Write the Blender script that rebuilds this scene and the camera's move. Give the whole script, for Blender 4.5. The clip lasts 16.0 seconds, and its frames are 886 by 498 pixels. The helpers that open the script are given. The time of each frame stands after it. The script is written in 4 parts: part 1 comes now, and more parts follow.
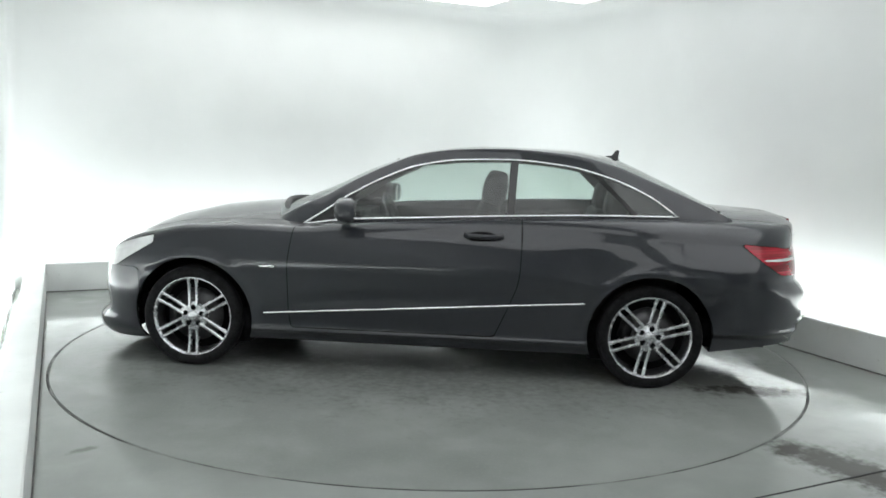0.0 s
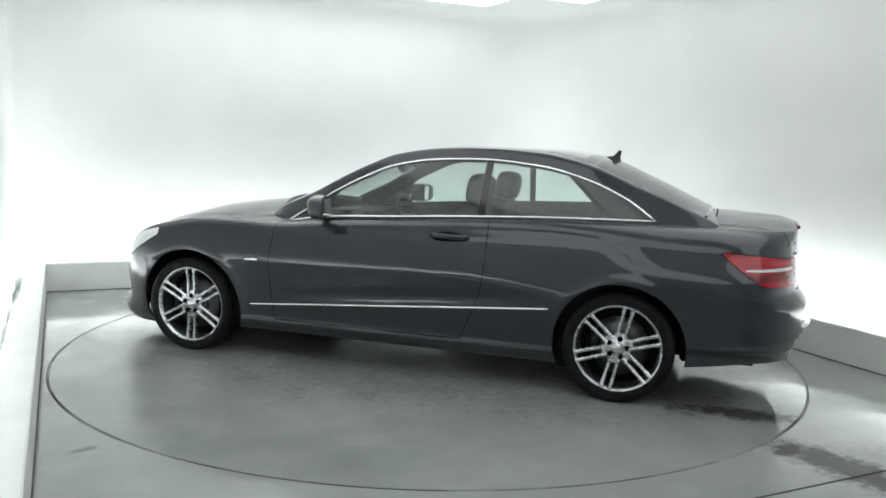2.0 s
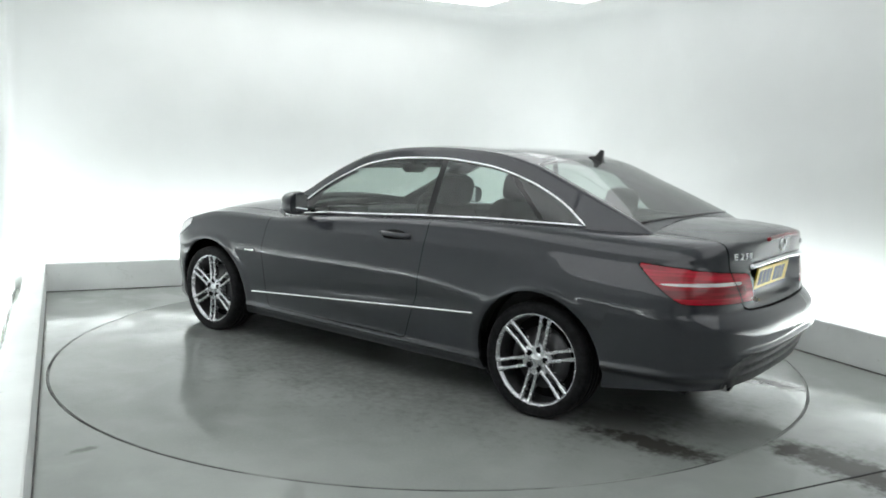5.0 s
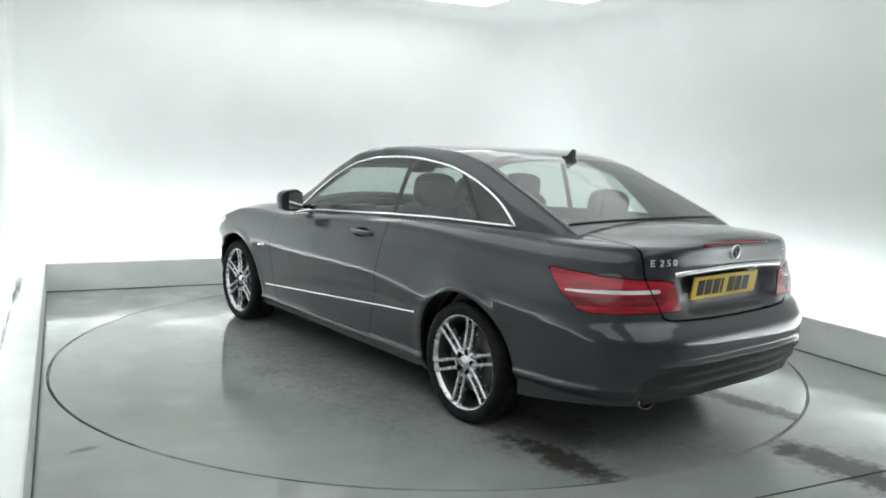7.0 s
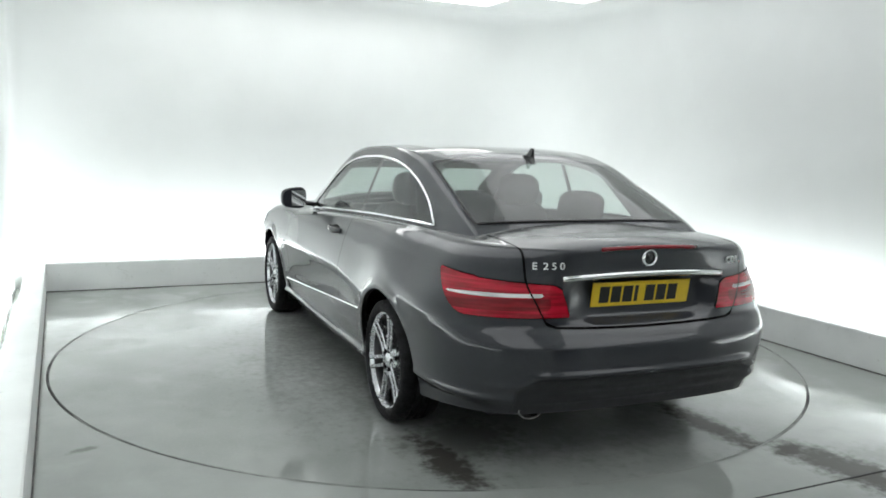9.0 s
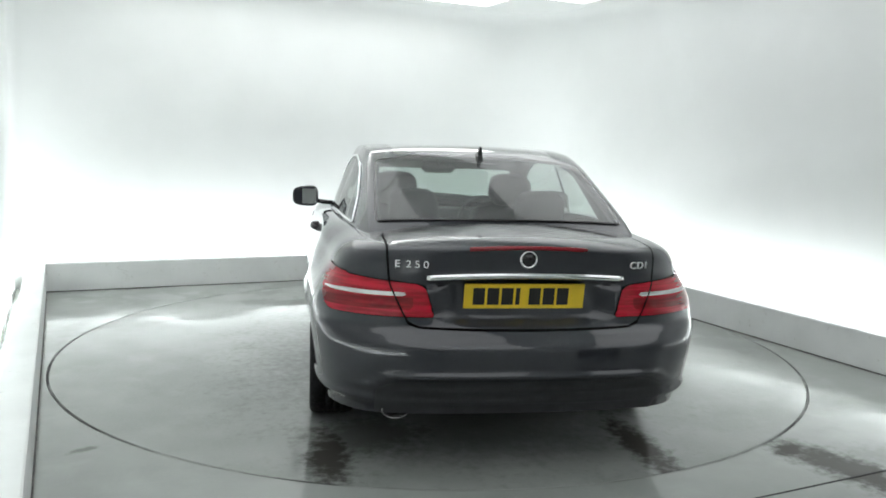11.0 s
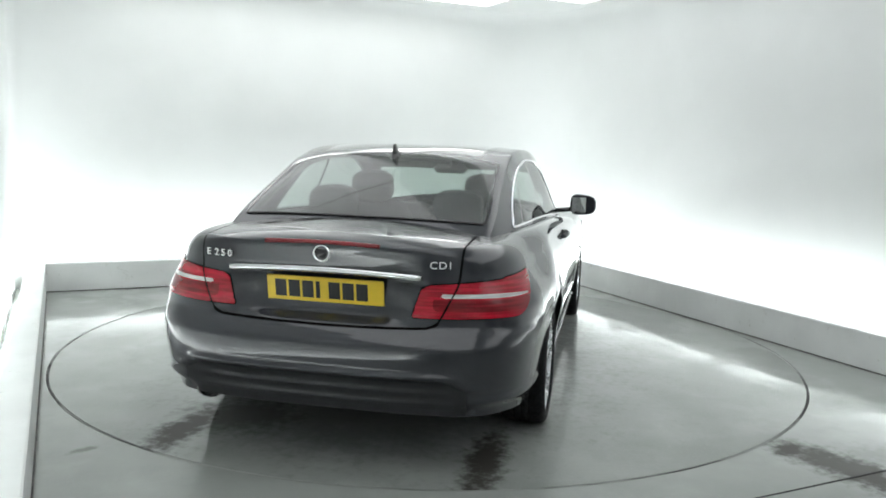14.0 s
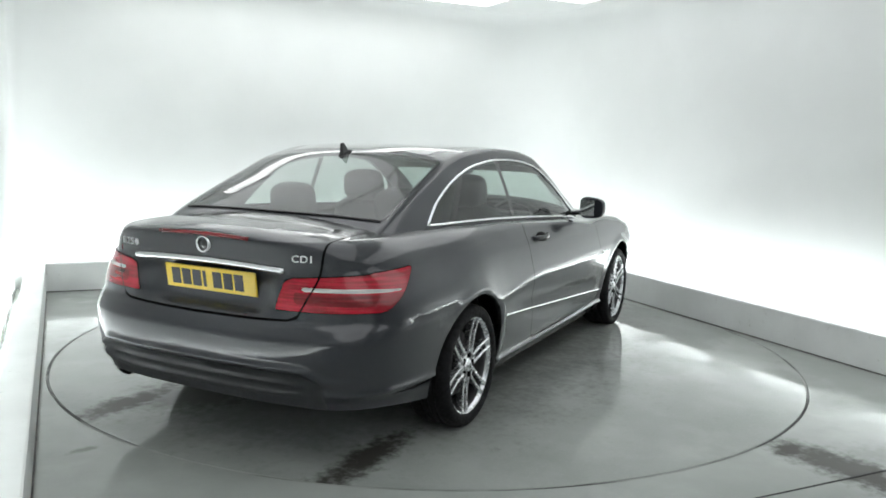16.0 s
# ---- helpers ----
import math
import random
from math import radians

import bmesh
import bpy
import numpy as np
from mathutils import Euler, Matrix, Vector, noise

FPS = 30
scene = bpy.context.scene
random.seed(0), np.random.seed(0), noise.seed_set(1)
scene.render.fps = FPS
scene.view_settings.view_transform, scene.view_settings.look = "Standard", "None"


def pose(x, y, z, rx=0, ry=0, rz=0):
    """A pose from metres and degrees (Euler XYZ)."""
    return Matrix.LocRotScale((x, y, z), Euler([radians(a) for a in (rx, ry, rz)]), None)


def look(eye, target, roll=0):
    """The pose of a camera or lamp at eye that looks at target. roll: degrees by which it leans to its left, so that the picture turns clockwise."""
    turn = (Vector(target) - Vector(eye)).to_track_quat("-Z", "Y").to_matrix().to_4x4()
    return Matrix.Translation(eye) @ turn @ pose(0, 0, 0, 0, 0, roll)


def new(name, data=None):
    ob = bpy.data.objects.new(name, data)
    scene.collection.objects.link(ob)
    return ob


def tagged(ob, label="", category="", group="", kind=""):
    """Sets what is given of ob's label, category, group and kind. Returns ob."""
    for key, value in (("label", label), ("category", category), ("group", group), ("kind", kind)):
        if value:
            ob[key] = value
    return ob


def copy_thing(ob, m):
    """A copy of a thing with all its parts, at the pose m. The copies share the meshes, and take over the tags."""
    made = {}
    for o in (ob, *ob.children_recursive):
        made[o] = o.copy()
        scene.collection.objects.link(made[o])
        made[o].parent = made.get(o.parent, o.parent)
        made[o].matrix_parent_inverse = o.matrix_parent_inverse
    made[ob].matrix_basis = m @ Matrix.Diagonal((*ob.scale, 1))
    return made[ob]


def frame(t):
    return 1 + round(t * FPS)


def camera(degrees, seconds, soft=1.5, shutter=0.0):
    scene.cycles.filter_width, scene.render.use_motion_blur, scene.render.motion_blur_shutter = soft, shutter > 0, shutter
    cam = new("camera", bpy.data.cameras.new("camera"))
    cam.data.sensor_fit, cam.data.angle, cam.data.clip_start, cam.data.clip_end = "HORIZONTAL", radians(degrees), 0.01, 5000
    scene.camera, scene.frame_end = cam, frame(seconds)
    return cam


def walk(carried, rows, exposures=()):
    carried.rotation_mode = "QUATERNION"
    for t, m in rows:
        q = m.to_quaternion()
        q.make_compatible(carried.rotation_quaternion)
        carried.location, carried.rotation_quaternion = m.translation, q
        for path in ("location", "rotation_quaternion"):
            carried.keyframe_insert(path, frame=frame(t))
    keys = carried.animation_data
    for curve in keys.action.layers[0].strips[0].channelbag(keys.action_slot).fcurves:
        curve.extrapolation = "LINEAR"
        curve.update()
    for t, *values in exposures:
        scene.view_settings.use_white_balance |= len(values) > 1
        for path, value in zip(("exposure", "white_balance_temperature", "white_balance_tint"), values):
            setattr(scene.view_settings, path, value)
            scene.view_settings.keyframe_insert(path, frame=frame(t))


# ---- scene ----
from mathutils.bvhtree import BVHTree

# The room's axes: x across, y into the room, turntable centre at the origin.
cam = camera(57.3, 16.0, soft=1.7)
EYE = (-2.332, -5.070, 1.408)
YAW, PITCH = radians(64.64), radians(-7.5)
AIM = (EYE[0] + math.cos(YAW) * math.cos(PITCH), EYE[1] + math.sin(YAW) * math.cos(PITCH), EYE[2] + math.sin(PITCH))
walk(cam, [(0.0, look(EYE, AIM, 1.75)), (16.0, look(EYE, AIM, 1.75))], exposures=[(0.0, 0.0), (16.0, 0.0)])

# ---- light ----
world = bpy.data.worlds.new("world")
scene.world = world
world.use_nodes = True
world.node_tree.nodes["Background"].inputs[0].default_value = (0.9, 0.95, 1.0, 1)
world.node_tree.nodes["Background"].inputs[1].default_value = 0.05


def strip_lamp(name, at, size_x, size_y, power, tilt, turn):
    data = bpy.data.lights.new(name, "AREA")
    data.shape, data.size, data.size_y, data.energy = "RECTANGLE", size_x, size_y, power
    data.color = (0.960, 1.0, 1.01)
    ob = new(name, data)
    ob.matrix_world = pose(*at, 0, 0, turn) @ pose(0, 0, 0, tilt, 0, 0)
    return ob


COVE = 4.7
strip_lamp("cove_light_back", (0.0, 2.945, 0.08), 5.2, 0.10, COVE * 5.2, 180, 0)
strip_lamp("cove_light_left", (-2.67, -0.9, 0.08), 7.4, 0.094, COVE * 7.4 * 0.98, 180, 90)
strip_lamp("cove_light_right", (2.657, -0.9, 0.08), 7.4, 0.118, COVE * 7.4 * 1.25, 180, -90)


# ---- materials ----
def nodes_of(name):
    m = bpy.data.materials.new(name)
    m.use_nodes = True
    nt = m.node_tree
    return m, nt, nt.nodes["Principled BSDF"]


def math_node(nt, op, a, b=None, clamp=False):
    n = nt.nodes.new("ShaderNodeMath")
    n.operation, n.use_clamp = op, clamp
    for i, v in enumerate((a, b)):
        if v is None:
            continue
        if isinstance(v, (int, float)):
            n.inputs[i].default_value = v
        else:
            nt.links.new(v, n.inputs[i])
    return n.outputs[0]


def noise_of(nt, scale, detail=4.0, rough=0.55, distort=0.0, stretch=None):
    tc = nt.nodes.new("ShaderNodeTexCoord")
    n = nt.nodes.new("ShaderNodeTexNoise")
    n.inputs["Scale"].default_value, n.inputs["Detail"].default_value = scale, detail
    n.inputs["Roughness"].default_value, n.inputs["Distortion"].default_value = rough, distort
    src = tc.outputs["Object"]
    if stretch:
        mp = nt.nodes.new("ShaderNodeMapping")
        mp.inputs["Scale"].default_value = stretch
        nt.links.new(src, mp.inputs[0])
        src = mp.outputs[0]
    nt.links.new(src, n.inputs["Vector"])
    return n.outputs[0]


def ramp(nt, value, lo, hi, out_lo=0.0, out_hi=1.0):
    n = nt.nodes.new("ShaderNodeMapRange")
    n.interpolation_type = "SMOOTHSTEP"
    for k, v in (("From Min", lo), ("From Max", hi), ("To Min", out_lo), ("To Max", out_hi)):
        n.inputs[k].default_value = v
    nt.links.new(value, n.inputs["Value"])
    return n.outputs[0]


def mix_colour(nt, fac, a, b):
    n = nt.nodes.new("ShaderNodeMix")
    n.data_type = "RGBA"
    for i, v in ((0, fac), (6, a), (7, b)):
        if isinstance(v, (int, float)):
            n.inputs[i].default_value = v
        elif isinstance(v, tuple):
            n.inputs[i].default_value = (*v, 1)
        else:
            nt.links.new(v, n.inputs[i])
    return n.outputs[2]


def bump_into(nt, bsdf, height, strength, distance=0.01):
    b = nt.nodes.new("ShaderNodeBump")
    b.inputs["Strength"].default_value, b.inputs["Distance"].default_value = strength, distance
    nt.links.new(height, b.inputs["Height"])
    nt.links.new(b.outputs[0], bsdf.inputs["Normal"])
    return b


def simple(name, colour, rough=0.5, metal=0.0, vary=0.15, scale=12.0, coat=0.0, bump=0.0, spec=0.5):
    m, nt, p = nodes_of(name)
    n = noise_of(nt, scale)
    dark = tuple(c * (1 - vary) for c in colour)
    lite = tuple(min(1, c * (1 + vary)) for c in colour)
    nt.links.new(mix_colour(nt, ramp(nt, n, 0.35, 0.65), dark, lite), p.inputs["Base Color"])
    nt.links.new(ramp(nt, noise_of(nt, scale * 3.1), 0.3, 0.7, rough * 0.85, min(1, rough * 1.15)), p.inputs["Roughness"])
    p.inputs["Metallic"].default_value = metal
    p.inputs["Coat Weight"].default_value = coat
    p.inputs["Coat Roughness"].default_value = 0.03
    p.inputs["Specular IOR Level"].default_value = spec
    if bump:
        bump_into(nt, p, noise_of(nt, scale * 8), bump, 0.002)
    return m


def paint_material(name="grey_metallic_paint", rain=0.0):
    m, nt, p = nodes_of(name)
    flake = noise_of(nt, 900, 1.0)
    film = noise_of(nt, 5.0, 5.0, 0.6, 0.4)
    base = mix_colour(nt, ramp(nt, flake, 0.35, 0.7), (0.0135, 0.0155, 0.0212), (0.0240, 0.0273, 0.0362))
    nt.links.new(base, p.inputs["Base Color"])
    p.inputs["Metallic"].default_value = 0.20
    p.inputs["Roughness"].default_value = 0.45
    p.inputs["Specular IOR Level"].default_value = 0.30
    p.inputs["Coat Weight"].default_value = 1.0
    p.inputs["Coat IOR"].default_value = 1.60
    nt.links.new(ramp(nt, film, 0.44 if rain else 0.4, 0.54 if rain else 0.7, 0.015, 0.05 + 0.13 * rain), p.inputs["Coat Roughness"])
    drops = noise_of(nt, 70, 2.0, 0.5)
    bump_into(nt, p, math_node(nt, "ADD", math_node(nt, "MULTIPLY", noise_of(nt, 3.0), 0.6), math_node(nt, "MULTIPLY", drops, 0.012 + 0.20 * rain)), 0.10, 0.008)
    return m


def concrete_material(name, stains_and_shade, seed, tone=1.0):
    """Wet-polished concrete. Its wet marks and painted shade: (x, y, half length, half width, turn in degrees,
    strength).
    """
    m, nt, p = nodes_of(name)
    tc = nt.nodes.new("ShaderNodeTexCoord")
    broad = noise_of(nt, 0.9 + seed * 0.05, 3.0, 0.5, 0.0)
    mid = noise_of(nt, 3.7, 3.0, 0.5, 0.0)
    fine = noise_of(nt, 60, 4.0, 0.6)
    wet = None
    edge = noise_of(nt, 4.5, 6.0, 0.65, 0.0)
    speck = noise_of(nt, 19.0, 4.0, 0.6, 0.0)
    for x, y, a, b, turn, strength in stains_and_shade:
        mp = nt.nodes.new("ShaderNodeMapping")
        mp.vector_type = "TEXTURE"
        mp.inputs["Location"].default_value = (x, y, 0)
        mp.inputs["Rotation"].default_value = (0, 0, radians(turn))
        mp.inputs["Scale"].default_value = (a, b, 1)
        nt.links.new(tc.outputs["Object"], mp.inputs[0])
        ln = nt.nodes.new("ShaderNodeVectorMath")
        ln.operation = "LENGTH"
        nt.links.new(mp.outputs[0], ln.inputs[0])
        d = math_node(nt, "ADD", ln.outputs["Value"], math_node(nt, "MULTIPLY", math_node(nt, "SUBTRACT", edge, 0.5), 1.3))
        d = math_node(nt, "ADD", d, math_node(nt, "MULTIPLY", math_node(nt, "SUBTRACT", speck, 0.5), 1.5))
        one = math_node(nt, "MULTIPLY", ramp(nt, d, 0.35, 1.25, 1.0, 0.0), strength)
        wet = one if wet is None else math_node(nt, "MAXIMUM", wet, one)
    base = mix_colour(nt, ramp(nt, broad, 0.3, 0.7), tuple(c * tone for c in (0.268, 0.286, 0.273)), tuple(c * tone for c in (0.345, 0.363, 0.349)))
    base = mix_colour(nt, math_node(nt, "MULTIPLY", ramp(nt, mid, 0.35, 0.8), 0.35), base, (0.24, 0.255, 0.245))
    base = mix_colour(nt, math_node(nt, "MULTIPLY", ramp(nt, fine, 0.45, 0.75), 0.25), base, (0.37, 0.38, 0.365))
    # a broken film of water with drying patches
    film = math_node(nt, "ADD", math_node(nt, "MULTIPLY", noise_of(nt, 0.8, 2.0, 0.5, 0.0), 0.62), math_node(nt, "MULTIPLY", noise_of(nt, 2.4, 5.0, 0.6, 0.3), 0.38))
    film = ramp(nt, film, 0.43, 0.52)
    rough = ramp(nt, film, 0.0, 1.0, 0.26, 0.07)
    base = mix_colour(nt, math_node(nt, "MULTIPLY", film, 0.10), base, (0.15, 0.155, 0.148))
    gloss = math_node(nt, "ADD", 0.36, math_node(nt, "MULTIPLY", film, 0.14))
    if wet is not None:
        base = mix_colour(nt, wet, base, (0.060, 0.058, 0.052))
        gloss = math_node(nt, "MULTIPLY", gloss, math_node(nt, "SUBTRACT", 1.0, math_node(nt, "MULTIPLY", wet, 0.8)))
    nt.links.new(gloss, p.inputs["Specular IOR Level"])
    nt.links.new(base, p.inputs["Base Color"])
    nt.links.new(rough, p.inputs["Roughness"])
    bump_into(nt, p, math_node(nt, "ADD", math_node(nt, "MULTIPLY", mid, 0.7), math_node(nt, "MULTIPLY", fine, 0.06)), 0.10, 0.004)
    return m


def glass_material(name, tint, gloss_rough=0.01, graze_power=4.5, haze=0.0):
    """Thin glass: tinted see-through with mirror gloss by Fresnel, and a film of fine drops."""
    m = bpy.data.materials.new(name)
    m.use_nodes = True
    nt = m.node_tree
    nt.nodes.clear()
    out = nt.nodes.new("ShaderNodeOutputMaterial")
    clear, gloss, film = (nt.nodes.new("ShaderNodeBsdf" + k) for k in ("Transparent", "Glossy", "Diffuse"))
    clear.inputs[0].default_value = (*tint, 1)
    gloss.inputs["Roughness"].default_value = gloss_rough
    film.inputs[0].default_value = (0.66, 0.68, 0.68, 1)
    fr = nt.nodes.new("ShaderNodeLayerWeight")
    fr.inputs["Blend"].default_value = 0.5
    graze = math_node(nt, "POWER", fr.outputs["Facing"], graze_power)
    a, b = nt.nodes.new("ShaderNodeMixShader"), nt.nodes.new("ShaderNodeMixShader")
    nt.links.new(math_node(nt, "MULTIPLY", ramp(nt, noise_of(nt, 2.5, 1.5, 0.5, 0.0), 0.3, 0.7, 0.65, 1.0), haze), a.inputs[0])
    nt.links.new(clear.outputs[0], a.inputs[1])
    nt.links.new(film.outputs[0], a.inputs[2])
    nt.links.new(math_node(nt, "ADD", math_node(nt, "MULTIPLY", graze, 0.85), 0.06, True), b.inputs[0])
    nt.links.new(a.outputs[0], b.inputs[1])
    nt.links.new(gloss.outputs[0], b.inputs[2])
    nt.links.new(b.outputs[0], out.inputs[0])
    return m


def scuffed_white():
    m, nt, p = nodes_of("scuffed_white_paint")
    broad = mix_colour(nt, ramp(nt, noise_of(nt, 2.5, 5.0), 0.3, 0.7), (0.70, 0.72, 0.71), (0.78, 0.80, 0.79))
    scuff = ramp(nt, noise_of(nt, 9.0, 6.0, 0.7, 1.5), 0.60, 0.72)
    nt.links.new(mix_colour(nt, math_node(nt, "MULTIPLY", scuff, 0.55), broad, (0.42, 0.42, 0.38)), p.inputs["Base Color"])
    p.inputs["Roughness"].default_value = 0.5
    return m


def lens_material(name, colour):
    m, nt, p = nodes_of(name)
    ribs = noise_of(nt, 14, 2.0, 0.5, 0.0, (0.2, 0.4, 6.0))
    nt.links.new(mix_colour(nt, ramp(nt, ribs, 0.35, 0.65), tuple(c * 0.55 for c in colour), colour), p.inputs["Base Color"])
    p.inputs["Roughness"].default_value = 0.22
    p.inputs["Coat Weight"].default_value = 0.5
    p.inputs["Coat Roughness"].default_value = 0.02
    bump_into(nt, p, ribs, 0.12, 0.004)
    return m


def grimy_gap():
    """A dark gap that is packed with pale dirt here and there."""
    m, nt, p = nodes_of("grimy_gap")
    dirt = ramp(nt, noise_of(nt, 0.9, 4.0, 0.6), 0.42, 0.56)
    nt.links.new(mix_colour(nt, dirt, (0.03, 0.03, 0.03), (0.24, 0.25, 0.24)), p.inputs["Base Color"])
    p.inputs["Roughness"].default_value = 0.8
    return m


def glow_material(name, colour, strength):
    m, nt, p = nodes_of(name)
    p.inputs["Base Color"].default_value = (0.8, 0.8, 0.8, 1)
    p.inputs["Emission Color"].default_value = (*colour, 1)
    p.inputs["Emission Strength"].default_value = strength
    return m


PAINT = paint_material()
WET_PAINT = paint_material("rain_wet_paint", 1.0)
DAMP_PAINT = paint_material("damp_paint", 0.35)
BLACK = simple("black_underlay", (0.005, 0.005, 0.006), 0.8, spec=0.1)
GLOSS_BLACK = simple("gloss_black_trim", (0.008, 0.008, 0.009), 0.12, coat=0.6)
PLASTIC = simple("dark_plastic", (0.018, 0.018, 0.020), 0.45, bump=0.2, scale=30)
# body paint without its gloss, for the darker look of the down-facing apron
APRON = simple("shaded_apron_paint", (0.018, 0.019, 0.022), 0.42)
BADGE = simple("bright_badge_silver", (0.82, 0.83, 0.84), 0.35, metal=0.25, vary=0.03)
DULL_CHROME = simple("sooty_chrome", (0.42, 0.42, 0.42), 0.22, metal=0.95, vary=0.3)
RUBBER = simple("tyre_rubber", (0.009, 0.009, 0.010), 0.72, spec=0.2, vary=0.3, bump=0.3, scale=20)
ALLOY = simple("silver_alloy", (0.68, 0.69, 0.71), 0.25, metal=0.88, vary=0.08)
# darker copy of the alloy: the shade inside the rim is in its colour
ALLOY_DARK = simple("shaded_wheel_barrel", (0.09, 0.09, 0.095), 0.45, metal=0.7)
STEEL = simple("brake_steel", (0.13, 0.13, 0.135), 0.4, metal=0.9)
CHROME = simple("bright_chrome", (0.86, 0.87, 0.88), 0.07, metal=1.0, vary=0.03)
GLASS = glass_material("green_tinted_glass", (0.72, 0.80, 0.765), haze=0.12)
REAR_GLASS = glass_material("misted_rear_glass", (0.62, 0.69, 0.66), 0.05, 3.8, haze=0.13)
ROOF_GLASS = simple("dark_roof_glass", (0.012, 0.014, 0.014), 0.05, coat=1.0)
RED = lens_material("red_lamp_lens", (0.47, 0.004, 0.022))
RED_DARK = lens_material("deep_red_lens", (0.26, 0.004, 0.012))
CLEAR_LENS = lens_material("clear_lamp_lens", (0.80, 0.80, 0.80))
HEAD_LENS = simple("clear_headlamp_lens", (0.78, 0.79, 0.79), 0.18, vary=0.10, scale=9, coat=1.0)
LEATHER = simple("dark_leather", (0.020, 0.020, 0.021), 0.5, vary=0.25, bump=0.4, scale=25)
YELLOW = simple("yellow_plate", (0.80, 0.56, 0.03), 0.32, vary=0.05)
BAR_BLACK = simple("plate_black", (0.012, 0.012, 0.012), 0.4)
WHITE_WALL = simple("white_wall_paint", (0.825, 0.845, 0.835), 0.75, vary=0.025, scale=0.8, bump=0.05)
WHITE_KERB = scuffed_white()
SEAL = simple("grimy_seal", (0.09, 0.09, 0.085), 0.7, vary=0.5, scale=6)
GROOVE = simple("dark_gap", (0.012, 0.012, 0.012), 0.8)
GRIMY_GAP = grimy_gap()
LAMP_GLOW = glow_material("lamp_panel_glow", (0.985, 1.0, 0.995), 3.7)
SOFT_GLOW = glow_material("wide_panel_glow", (0.975, 1.0, 1.01), 1.0)
LAMP_FRAME = simple("lamp_frame_white", (0.7, 0.7, 0.7), 0.4)
FLOOR_MAT = concrete_material("floor_concrete", [(0.86, -2.68, 0.50, 0.17, -84, 0.95), (1.5, -2.75, 0.7, 0.22, -12, 0.30), (-2.28, -1.27, 0.08, 0.03, 20, 0.5), (1.64, -1.95, 0.22, 0.10, 30, 0.12), (0.79, -2.42, 0.13, 0.09, 15, 1.0)], 0, 1.14)
# wet wheel tracks; the wide central ellipse also paints the car's shadow and dark reflection
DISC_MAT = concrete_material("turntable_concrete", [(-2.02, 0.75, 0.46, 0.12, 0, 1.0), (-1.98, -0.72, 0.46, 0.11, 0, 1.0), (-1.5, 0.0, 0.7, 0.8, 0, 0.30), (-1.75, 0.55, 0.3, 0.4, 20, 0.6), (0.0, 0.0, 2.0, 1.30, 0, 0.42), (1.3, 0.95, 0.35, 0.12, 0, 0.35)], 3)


# ---- mesh helpers ----
def part(name, bm, material, parent=None, label="", smooth=True):
    me = bpy.data.meshes.new(name)
    if smooth:
        for f in bm.faces:
            f.smooth = True
    bm.to_mesh(me)
    bm.free()
    me.materials.append(material)
    ob = new(name, me)
    if parent is not None:
        ob.parent = parent
    if label:
        tagged(ob, label)
    return ob


def mesh_of(polys, outward=True):
    """A bmesh from polygons, with shared corners welded."""
    bm = bmesh.new()
    seen = {}
    for poly in polys:
        if outward:
            mid = sum(poly, Vector()) / len(poly)
            n = (poly[1] - poly[0]).cross(poly[2] - poly[0]) + (poly[2] - poly[0]).cross(poly[-1] - poly[0])
            heart = Vector((max(-1.5, min(1.3, mid.x * 0.8)), 0, 0.55))
            if n.dot(mid - heart) < 0:
                poly = list(reversed(poly))
        vs = []
        for q in poly:
            key = (round(q[0] * 20000), round(q[1] * 20000), round(q[2] * 20000))
            if key not in seen:
                seen[key] = bm.verts.new(q)
            if seen[key] not in vs:
                vs.append(seen[key])
        if len(vs) > 2:
            try:
                bm.faces.new(vs)
            except ValueError:
                pass
    return bm


def split(polys, fn):
    """Cuts polygons along fn(point) = 0; returns those where it is positive, and the rest."""
    ins, outs = [], []
    for poly in polys:
        vals = [fn(q) for q in poly]
        if min(vals) >= 0:
            ins.append(poly)
            continue
        if max(vals) <= 0:
            outs.append(poly)
            continue
        a, b = [], []
        n = len(poly)
        for i in range(n):
            p, q, u, v = poly[i], poly[(i + 1) % n], vals[i], vals[(i + 1) % n]
            (a if u >= 0 else b).append(p)
            if (u >= 0) != (v >= 0):
                c = p.lerp(q, u / (u - v))
                a.append(c)
                b.append(c)
        if len(a) > 2:
            ins.append(a)
        if len(b) > 2:
            outs.append(b)
    return ins, outs


def gap_split(polys, fn, gap=0.003):
    """As split, with a shut line of twice the gap between the two."""
    ins, rest = split(polys, lambda q: fn(q) - gap)
    _, outs = split(rest, lambda q: fn(q) + gap)
    return ins, outs


def mirrored(polys):
    return [[Vector((q[0], -q[1], q[2])) for q in reversed(poly)] for poly in polys]


def moved(polys, fn):
    return [[fn(q) for q in poly] for poly in polys]


